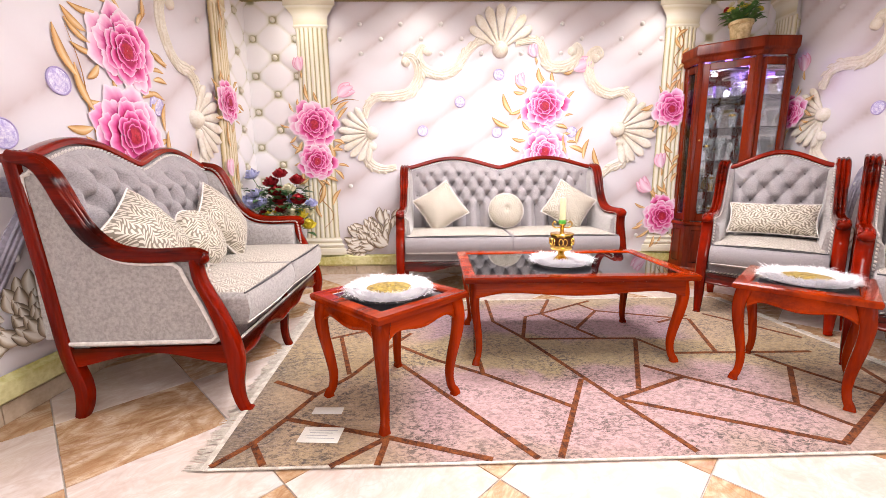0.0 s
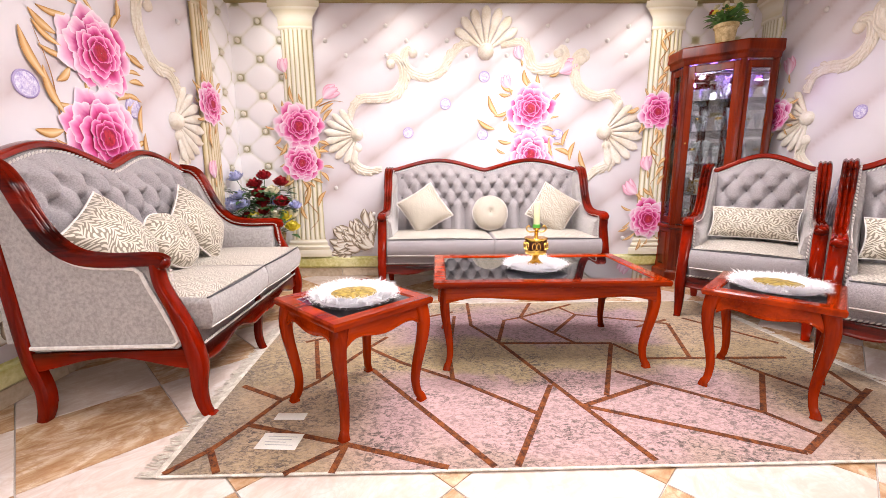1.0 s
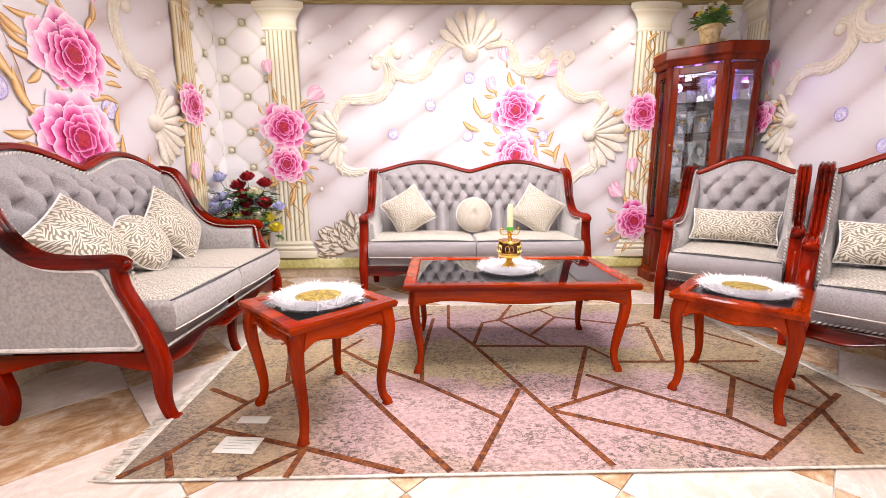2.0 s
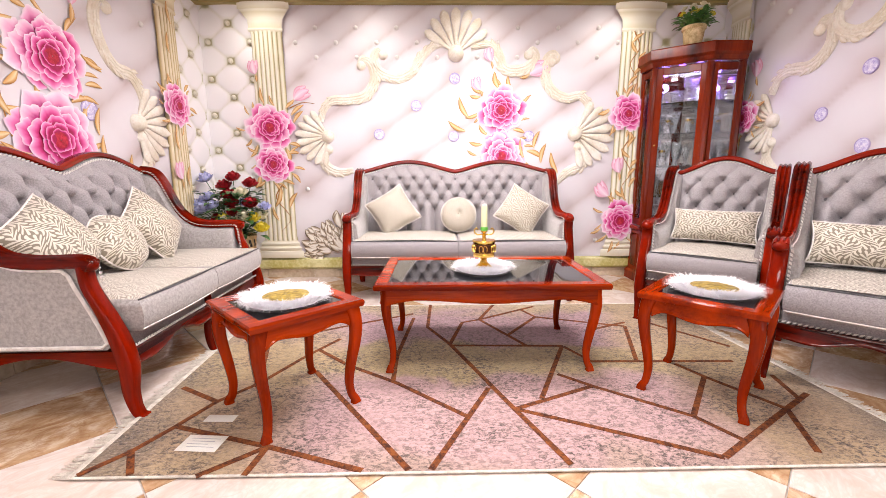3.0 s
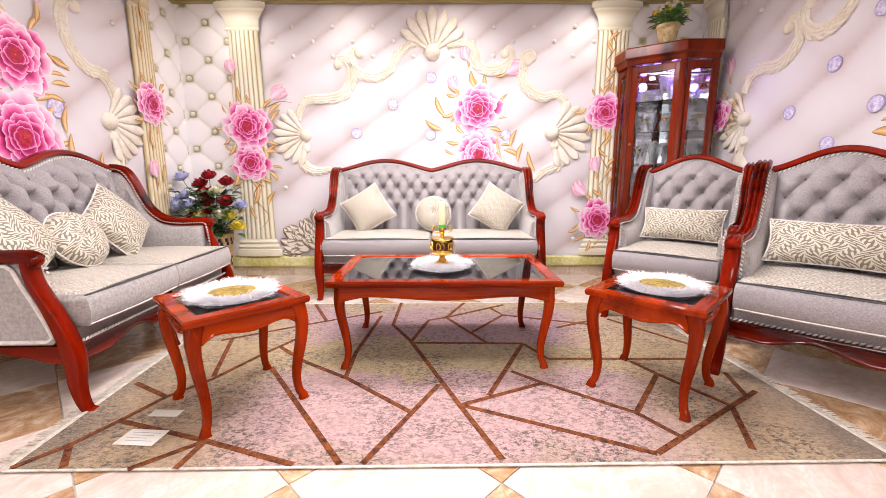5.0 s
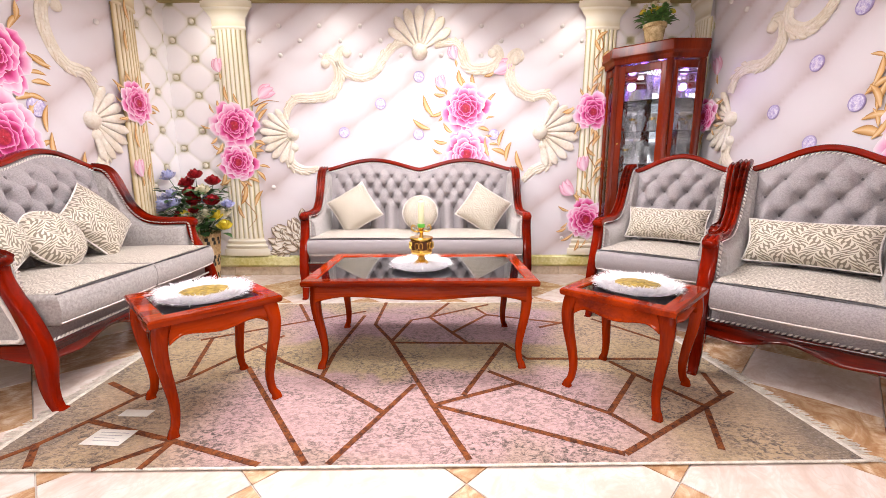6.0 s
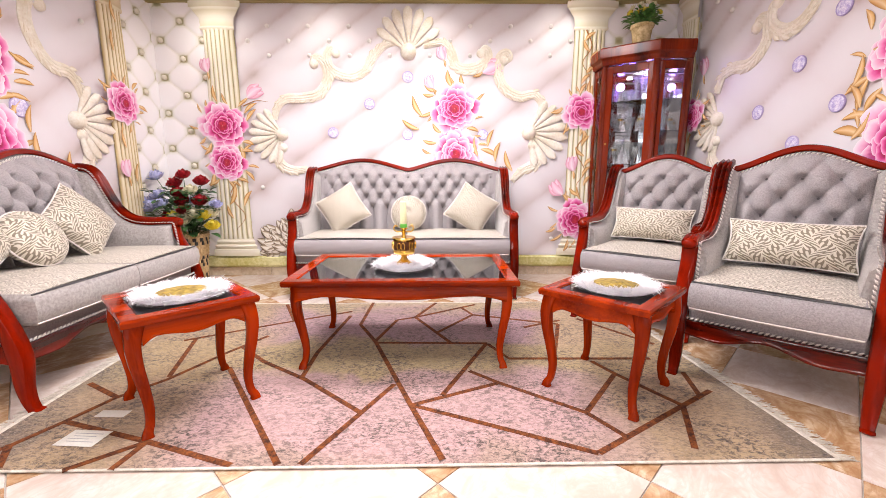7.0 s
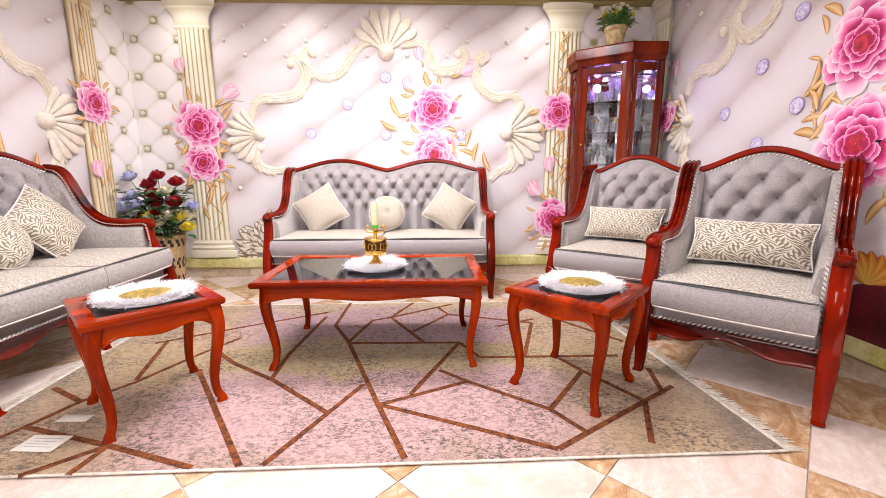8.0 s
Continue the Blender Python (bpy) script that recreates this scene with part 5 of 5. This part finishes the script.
rug = tagged(part("rug", Geo().rings([[rug_at(u, v, z) for u in [i / 20 for i in range(21)]] for v, z in [(0, 0.001), (0, 0.010)] + [(i / 12, 0.011) for i in range(1, 12)] + [(1, 0.010), (1, 0.001)]], False, False), RUG), "distressed pink and beige rug with rust-brown angular lines", "rug")
part("binding", Geo().sweep([rug_at(i / 20, 0, 0.008) for i in range(21)], (0, 0, 1), oval(0.005, 0.006, 8)), RUG_EDGE, rug, "cream bound edge")
part("binding", Geo().sweep([rug_at(i / 20, 1, 0.008) for i in range(21)], (0, 0, 1), oval(0.005, 0.006, 8)), RUG_EDGE, rug, "cream bound edge")
for u, sgn in ((0, -1), (1, 1)):
    rnd = random.Random(u + 40)
    fr = Geo()
    for i in range(340):
        p = Vector(rug_at(u, i / 339, 0.006))
        ln = rnd.uniform(0.05, 0.085)
        sk = rnd.gauss(0, 0.28)
        q = p + Vector((sgn * ln * 0.55, sk * ln * 0.4, -0.001))
        r = p + Vector((sgn * ln, sk * ln, -0.004))
        s = Vector((0, 0.0022, 0))
        fr.add([p - s, p + s, q + s * 1.2, q - s * 1.2, r + s * 0.5, r - s * 0.5, p + Vector((0, 0, 0.003)), q + Vector((0, 0, 0.004)), r + Vector((0, 0, 0.002))], [(0, 6, 7, 3), (6, 1, 2, 7), (3, 7, 8, 5), (7, 2, 4, 8)])
    tagged(part("fringe", fr, RUG_EDGE, rug, "cream knotted fringe", 0), kind="stuff")
    part("fringe_band", Geo().rings([[tuple(Vector(rug_at(u, v, z)) + Vector((sgn * o, 0, 0))) for v in (0, 0.5, 1)] for o, z in ((-0.012, 0.012), (0.0, 0.013), (0.014, 0.009), (0.016, 0.002))], False, False), RUG_EDGE, rug)


def line(*pts):
    """An angular stripe woven into the rug."""
    run = [Vector((*p, 0.0115)) for p in pts]
    left, right = [], []
    for i, p in enumerate(run):
        t = (run[min(i + 1, len(run) - 1)] - run[max(i - 1, 0)]).normalized()
        n = Vector((-t.y, t.x, 0)) * 0.0125
        left.append(p + n)
        right.append(p - n)
    up = Vector((0, 0, 0.0022))
    g = Geo().rings([[l - up, l + up * 0.6, (l + r) / 2 + up, r + up * 0.6, r - up] for l, r in zip(left, right)], False, False)
    part("stripe", g, RUG_LINE, rug)


line((-0.56, 1.60), (-0.46, 1.73), (-0.39, 1.89), (-0.32, 2.08), (-0.19, 2.26), (-0.05, 2.58), (0.09, 2.84))
line((-0.56, 2.22), (-0.31, 2.08))
line((-0.47, 1.74), (-0.37, 1.60))
line((-0.39, 1.89), (0.06, 1.75), (0.46, 1.61))
line((0.06, 1.75), (-0.13, 1.59))
line((0.06, 1.75), (0.04, 1.59))
line((-0.36, 2.80), (-0.20, 2.28))
line((0.06, 2.39), (0.63, 1.61))
line((0.01, 2.66), (0.22, 2.46), (0.52, 2.25), (0.87, 1.94))
line((0.71, 1.61), (0.87, 1.94), (0.99, 2.19))
line((0.67, 3.55), (0.66, 3.04), (0.81, 2.74), (1.09, 1.99), (1.23, 1.63))
line((-0.42, 2.77), (0.04, 3.05), (0.54, 3.33))
line((0.55, 3.23), (0.49, 2.57), (0.50, 2.26))
line((-0.03, 3.51), (0.17, 3.11))
line((0.81, 2.74), (0.91, 3.13), (1.04, 3.19), (1.51, 3.49))
line((1.04, 3.19), (1.19, 3.54))
line((0.81, 2.72), (1.52, 2.70))
line((1.04, 3.19), (1.29, 2.71))
line((1.20, 2.88), (1.47, 3.24), (1.39, 3.42))
line((1.47, 3.24), (2.06, 3.03))
line((1.51, 2.69), (1.23, 2.08))
line((1.52, 2.69), (1.62, 2.48), (2.43, 2.47))
line((1.09, 2.00), (1.52, 2.20))
line((1.38, 2.33), (1.52, 2.20), (1.87, 1.93), (1.97, 1.76))
line((1.09, 2.00), (1.46, 1.83), (1.82, 1.66))
line((1.82, 1.66), (2.33, 1.98), (2.54, 2.11))
line((2.15, 2.29), (1.87, 1.93))
line((2.08, 2.44), (2.15, 2.29), (2.33, 1.98))
line((2.33, 1.98), (2.20, 1.68))
line((2.52, 2.30), (2.46, 2.06))
line((1.80, 2.97), (2.09, 3.11))
line((2.06, 3.03), (1.88, 2.48))
line((2.23, 3.14), (2.56, 2.67))
for k, (x, y, hx, hy, a, bars) in enumerate(((-0.225, 1.943, 0.066, 0.026, -2, 0), (-0.21, 1.772, 0.082, 0.050, -4, 4))):
    card = thing("paper_label", pose(x, y, 0.0135, 0, 0, a), "blank white paper strip on the rug" if k == 0 else "white printed paper label lying on the rug", "paper label", "rug labels")
    part("sheet", Geo().box((-hx, -hy, 0), (hx, hy, 0.0012), 0.0004), PAPER, card)
    for i in range(bars):
        part("print_bar", Geo().box((-hx * (0.72 - 0.12 * (i % 2)), 0.026 - 0.017 * i, 0.0013), (hx * (0.75 - 0.2 * (i % 3)), 0.030 - 0.017 * i, 0.0016), 0.0001), INK, card)

# ---- display cabinet ----
CX, CY = 3.445, 4.565
cabinet = thing("display_cabinet", pose(0, 0, 0), "tall mahogany corner display cabinet with glass doors and glassware", "cabinet")


def plan(leg, side, z):
    """The five-sided plan of a corner cabinet, wider along the back wall."""
    g, h = leg - 0.66, side - 0.28
    return [(CX, CY, z), (CX - 0.70 - g, CY, z), (CX - 0.70 - g, CY - 0.25 - h, z), (CX - 0.31 - h, CY - 0.53 - g, z), (CX, CY - 0.53 - g, z)]


def shelf_body(name, rows, mat, label=""):
    return part(name, Geo().rings([plan(l, s, z) for l, s, z in rows]), mat, cabinet, label, 20)


shelf_body("plinth", [(0.66, 0.28, 0.0), (0.66, 0.28, 0.08), (0.64, 0.27, 0.10)], CABINET_WOOD)
shelf_body("lower_case", [(0.63, 0.265, 0.10), (0.63, 0.265, 0.52)], CABINET_WOOD)
shelf_body("waist", [(0.64, 0.27, 0.52), (0.655, 0.277, 0.53), (0.655, 0.277, 0.55), (0.64, 0.27, 0.56)], CABINET_WOOD)
shelf_body("cornice", [(0.645, 0.272, 2.06), (0.655, 0.277, 2.07), (0.66, 0.28, 2.10), (0.675, 0.286, 2.112), (0.685, 0.29, 2.122), (0.685, 0.29, 2.20), (0.675, 0.286, 2.212)], CABINET_WOOD)
posts = plan(0.62, 0.26, 0)
for x, y, _ in posts[1:]:
    part("corner_post", Geo().lathe([(0.030, 0.56), (0.030, 2.06)], (x + (0.01 if x < 3 else -0.01), y + 0.01, 0), 8), CABINET_WOOD, cabinet, "", 20)
for k, (a, b) in enumerate(zip(posts[1:], posts[2:])):
    a, b = Vector(a), Vector(b)
    d = (b - a).normalized()
    nrm = Vector((d.y, -d.x, 0))
    if nrm.dot(Vector((CX, CY, 0)) - a) > 0:
        nrm = -nrm
    ln = (b - a).length
    place = Matrix(((d.x, nrm.x, 0, a.x), (d.y, nrm.y, 0, a.y), (0, 0, 1, 0), (0, 0, 0, 1)))
    fw = 0.055 if k == 1 else 0.035
    panel = new("door" if k == 1 else "side_light")
    panel.parent = cabinet
    panel.matrix_local = place
    for nm, lo, hi in (("stile", (0.022, -0.012, 0.57), (0.022 + fw, 0.012, 2.05)), ("stile", (ln - 0.022 - fw, -0.012, 0.57), (ln - 0.022, 0.012, 2.05)), ("rail", (0.022 + fw, -0.012, 0.57), (ln - 0.022 - fw, 0.010, 0.64)), ("rail", (0.022 + fw, -0.012, 1.985), (ln - 0.022 - fw, 0.010, 2.05))):
        part(nm, Geo().box(lo, hi), CABINET_WOOD, panel)
    ob = part("pane", Geo().box((0.024 + fw, -0.003, 0.642), (ln - 0.024 - fw, 0.003, 1.983), 0.0005), PANE, panel, "clear glass pane")
    ob.visible_shadow = False
    if k == 1:
        part("knob", Geo().ball((0.022 + fw * 0.5, 0.020, 1.35), 0.010, 10, 6), GOLD, panel)
    low_panel = part("lower_panel", Geo().box((0.05, 0.004, 0.15), (ln - 0.05, 0.020, 0.48), 0.010), CABINET_WOOD, panel)
part("back_mirror", Geo().box((CX - 0.64, CY - 0.012, 0.57), (CX - 0.014, CY - 0.004, 2.05), 0.001), MIRROR, cabinet, "mirrored back panel")
part("back_mirror", Geo().box((CX - 0.012, CY - 0.46, 0.57), (CX - 0.004, CY - 0.014, 2.05), 0.001), MIRROR, cabinet, "mirrored back panel")
SHELVES = (0.86, 1.16, 1.46, 1.74)
for z in SHELVES:
    part("glass_shelf", Geo().rings([[(CX - 0.02, CY - 0.02, q), (CX - 0.63, CY - 0.02, q), (CX - 0.63, CY - 0.21, q), (CX - 0.28, CY - 0.45, q), (CX - 0.02, CY - 0.45, q)] for q in (z - 0.006, z)]), GLASS, cabinet, "clear glass shelf", 20)
part("puck_lamp", Geo().lathe([(0.028, 2.055), (0.028, 2.046), (0.001, 2.044)], (3.22, 4.33, 0), 16), LAMP_GLOW, cabinet, "white puck lamp in the cabinet top")
part("led_lamp", Geo().lathe([(0.03, 2.052), (0.03, 2.042), (0.001, 2.040)], (CX - 0.42, CY - 0.26, 0), 16), LED_GLOW, cabinet, "violet LED lamp in the cabinet top")

GOBLET = [(0.028, 0.0), (0.026, 0.004), (0.005, 0.012), (0.004, 0.06), (0.012, 0.072), (0.028, 0.095), (0.032, 0.13), (0.029, 0.165), (0.027, 0.165), (0.029, 0.13), (0.024, 0.098), (0.002, 0.08)]
TUMBLER = [(0.026, 0.0), (0.030, 0.005), (0.034, 0.10), (0.032, 0.10), (0.027, 0.012), (0.001, 0.012)]
VASE = [(0.03, 0.0), (0.034, 0.006), (0.014, 0.04), (0.02, 0.09), (0.04, 0.19), (0.044, 0.22), (0.041, 0.22), (0.017, 0.09), (0.002, 0.05)]
rnd = random.Random(77)
n_glass = 0
for z in (0.56,) + SHELVES:
    for i in range(9):
        a, b = 0.08 + 0.058 * i + rnd.uniform(-0.01, 0.01), rnd.uniform(0.08, 0.38)
        b = min(b, 0.40 - 0.62 * max(0, a - 0.28))
        kind = rnd.choice((0, 0, 1, 2))
        nm, prof, lab = (("wine_glass", GOBLET, "clear cut crystal wine glass on a glass shelf"), ("tumbler", TUMBLER, "clear glass tumbler on a glass shelf"), ("glass_vase", VASE, "tall flared crystal vase on a glass shelf"))[kind]
        g = thing(nm, pose(CX - a, CY - b, z + 0.0005), lab, "glassware", "cabinet glassware")
        part("bowl", Geo().lathe(prof, seg=14, caps=False), CRYSTAL, g, "", 60, nm)
        if kind == 0 and rnd.random() < 0.5:
            part("gilt_band", Geo().lathe([(0.0325, 0.125), (0.0322, 0.145), (0.0315, 0.145), (0.0315, 0.125)], seg=14, caps=False), GOLD, g, "", 60, "band")
        n_glass += 1
for x, y, w in ((CX - 0.22, CY - 0.30, 0.055), (CX - 0.40, CY - 0.18, 0.04)):
    box = thing("gift_box", pose(x, y, SHELVES[0] + 0.0005, 0, 0, 40), "small gold ornament box on a glass shelf", "ornament")
    part("body", Geo().box((-w, -w * 0.6, 0), (w, w * 0.6, 0.11), 0.006), GOLD, box)
    part("lid", Geo().box((-w * 1.05, -w * 0.65, 0.111), (w * 1.05, w * 0.65, 0.135), 0.006), GOLD, box)


# ---- flowers ----
def bloom(g, c, r, seed, up=(0, 0, 1), turns=3):
    """A full bloom of overlapping cupped petals."""
    rnd = random.Random(seed)
    m = Vector(up).normalized().to_track_quat("Z", "Y").to_matrix()
    c = Vector(c)
    for k in range(turns):
        n = 6 - k
        for i in range(n):
            a = 6.28319 * (i + 0.5 * k) / n + rnd.uniform(-0.2, 0.2)
            rad, hgt = r * (1 - 0.28 * k), r * (0.35 + 0.28 * k)

            def pt(u, v):
                th = a + (u - 0.5) * 1.7
                q = rad * (0.15 + 0.85 * math.sin(v * 1.5) - 0.10 * v * abs(u - 0.5) * 4)
                z = -r * 0.3 + (hgt + r * 0.3) * v ** 1.3 - 0.10 * r * (v > 0.9) - 0.25 * r * v * (2 * u - 1) ** 2
                return c + m @ Vector((q * math.cos(th), q * math.sin(th), z))
            g.grid(pt, 4, 4)
    return g.ball(c + m @ Vector((0, 0, r * 0.45)), r * 0.28, 8, 5)


def leaf_blade(g, p, d, ln, wd):
    p, d = Vector(p), Vector(d).normalized()
    s = d.cross(Vector((0, 0, 1)))
    s = s.normalized() if s.length > 0.01 else Vector((1, 0, 0))
    n = s.cross(d)
    row = []
    for t, w in ((0, 0.05), (0.25, 0.8), (0.5, 1.0), (0.78, 0.6), (1.0, 0.02)):
        c = p + d * ln * t - Vector((0, 0, ln * 0.25 * t * t))
        row.append([c - s * wd * w + n * wd * 0.3 * w, c, c + s * wd * w + n * wd * 0.3 * w])
    g.rings(row, False, False)


basket = thing("flower_basket", pose(-1.22, 4.28, 0.0), "woven straw and black basket of silk roses in the corner", "flower basket")
bands = {}
for i in range(14):
    z = 0.0 + 0.5 * i / 14
    r = 0.105 + 0.045 * (i / 14) ** 1.2
    dark = i in (1, 2, 5, 6, 7, 11, 12)
    for j in range(28):
        a = 6.28319 * (j + 0.5 * (i % 2)) / 28
        g = bands.setdefault(dark if (j % 2 == 0 or not dark) else (not dark and True), Geo())
        c = Vector((r * math.cos(a), r * math.sin(a), z + 0.018))
        t = Vector((-math.sin(a), math.cos(a), 0)) * 0.0155
        o = Vector((math.cos(a), math.sin(a), 0)) * 0.010
        u = Vector((0, 0, 0.0185))
        g.add([c - t - u, c + t - u, c + t + u, c - t + u, c + o - u * 0.7, c + o + u * 0.7], [(0, 4, 5, 3), (4, 1, 2, 5), (0, 1, 4), (3, 5, 2)])
part("wall", Geo().lathe([(0.10, 0.0), (0.105, 0.02), (0.148, 0.5), (0.135, 0.5), (0.12, 0.44), (0.001, 0.44)], seg=28), STRAW, basket)
tagged(part("weave", bands[False], STRAW, basket, "natural straw weave"), kind="stuff")
tagged(part("weave", bands[True], BLACK_WEAVE, basket, "black woven bands"), kind="stuff")
part("rope_rim", rope(Geo(), [(0.152 * math.cos(6.28319 * i / 36), 0.152 * math.sin(6.28319 * i / 36), 0.50) for i in range(37)], 0.014, 0.026, (0, 0, 1)), STRAW, basket)
rnd = random.Random(12)
FLOWERS = [(0.02, -0.06, 0.98, RED_ROSE), (0.16, -0.02, 0.92, RED_ROSE), (-0.02, -0.10, 0.82, RED_ROSE), (0.05, -0.16, 0.66, RED_ROSE), (-0.14, -0.10, 0.60, RED_ROSE), (0.11, -0.12, 0.84, CREAM_ROSE), (0.07, -0.20, 0.56, CREAM_ROSE), (0.14, -0.16, 0.62, CREAM_ROSE), (0.20, -0.12, 0.60, YELLOW_ROSE), (0.26, -0.08, 0.50, YELLOW_ROSE), (0.24, -0.04, 0.62, CREAM_ROSE), (-0.22, -0.16, 0.70, BLUE_ROSE), (-0.30, -0.12, 0.66, BLUE_ROSE), (-0.27, -0.06, 0.76, BLUE_ROSE), (-0.13, -0.18, 0.72, BLUE_ROSE), (-0.26, -0.02, 0.97, BLUE_ROSE), (0.10, -0.04, 0.74, BLUE_ROSE), (-0.35, -0.08, 0.72, BLUE_ROSE), (-0.20, -0.10, 0.80, BLUE_ROSE), (0.20, -0.14, 0.74, RED_ROSE), (-0.05, -0.16, 0.60, YELLOW_ROSE), (0.02, -0.12, 0.74, RED_ROSE), (-0.08, -0.04, 0.90, RED_ROSE), (0.28, -0.02, 0.70, BLUE_ROSE), (-0.02, -0.20, 0.58, CREAM_ROSE)]
for i, (x, y, z, mat) in enumerate(FLOWERS):
    z += 0.08
    stalk = spline([(x * 0.15, y * 0.15, 0.44), (x * 0.5, y * 0.5, 0.44 + (z - 0.44) * 0.55), (x, y, z - 0.02)], 8)
    st = part("stem", Geo().sweep(stalk, (1, 0, 0.1), oval(0.003, 0.003, 5)), GREEN, basket)
    part("flower", bloom(Geo(), (x, y, z), rnd.uniform(0.066, 0.084), i, (x * 0.6, y * 0.8 - 0.25, 0.6)), mat, st, "", 80)
lv = Geo()
for i in range(340):
    a, z = rnd.uniform(0, 6.28319), rnd.uniform(0.50, 0.94)
    r = rnd.uniform(0.03, 0.24)
    leaf_blade(lv, (r * math.cos(a) * 1.15 - 0.02, r * math.sin(a) - 0.05, z), (math.cos(a), math.sin(a) - 0.3, rnd.uniform(-0.2, 0.9)), rnd.uniform(0.07, 0.12), rnd.uniform(0.022, 0.038))
tagged(part("foliage", lv, GREEN, basket, "dark green silk leaves", 80), kind="stuff")

plant = thing("potted_plant", pose(3.06, 4.24, 2.212), "small clay pot of white and yellow buds on the cabinet", "potted plant")
part("pot", Geo().lathe([(0.065, 0.0), (0.07, 0.01), (0.088, 0.14), (0.098, 0.148), (0.100, 0.175), (0.090, 0.18), (0.08, 0.165), (0.001, 0.16)], seg=24), CLAY, plant)
part("painted_band", Geo().lathe([(0.0745, 0.05), (0.0815, 0.095), (0.0825, 0.10)], seg=24, caps=False), STRAW, plant)
lv = Geo()
for i in range(260):
    a = rnd.uniform(0, 6.28319)
    r = rnd.uniform(0.0, 0.12)
    leaf_blade(lv, (r * math.cos(a), r * math.sin(a), rnd.uniform(0.17, 0.28)), (math.cos(a), math.sin(a), rnd.uniform(-0.1, 1.2)), rnd.uniform(0.05, 0.09), rnd.uniform(0.012, 0.020))
tagged(part("foliage", lv, FERN, plant, "", 80), kind="stuff")
for i in range(15):
    a = 6.28319 * i / 15
    r = 0.05 + 0.08 * (i % 3) / 2
    mat = RED_ROSE if i in (5,) else (CREAM_ROSE if i % 2 else YELLOW_ROSE)
    part("bud", bloom(Geo(), (r * math.cos(a), r * math.sin(a), 0.30 + 0.05 * (i % 2) - 0.25 * r), 0.034, i + 50, (math.cos(a), math.sin(a), 1.2), 2), mat, plant, "", 80)

# ---- floor tiles ----
TILE = 0.5235
rot = radians(45)
TX, TY = 0.472, 1.527
axis_a = Vector((math.cos(rot), math.sin(rot), 0))
axis_b = Vector((-math.sin(rot), math.cos(rot), 0))
for i in range(-12, 14):
    for j in range(-12, 14):
        c = Vector((TX, TY, 0)) + axis_a * TILE * (i + 0.5) + axis_b * TILE * (j + 0.5)
        if not (XL - 0.36 < c.x < XR + 0.36 and YF < c.y < YB + 0.36):
            continue
        h = TILE / 2 - 0.0022
        cream = (i - j) % 2
        ob = part("tile", Geo().rings([[(x * (h - k), y * (h - k), z) for x, y in ((-1, -1), (1, -1), (1, 1), (-1, 1))] for z, k in ((-0.005, 0), (-0.0012, 0), (0.0, 0.0012))]), TILE_CREAM if cream else TILE_TAN, floor, "", 20, "tile_cream" if cream else "tile_tan")
        ob.matrix_local = Matrix.Translation(c) @ Matrix.Rotation(rot, 4, "Z")
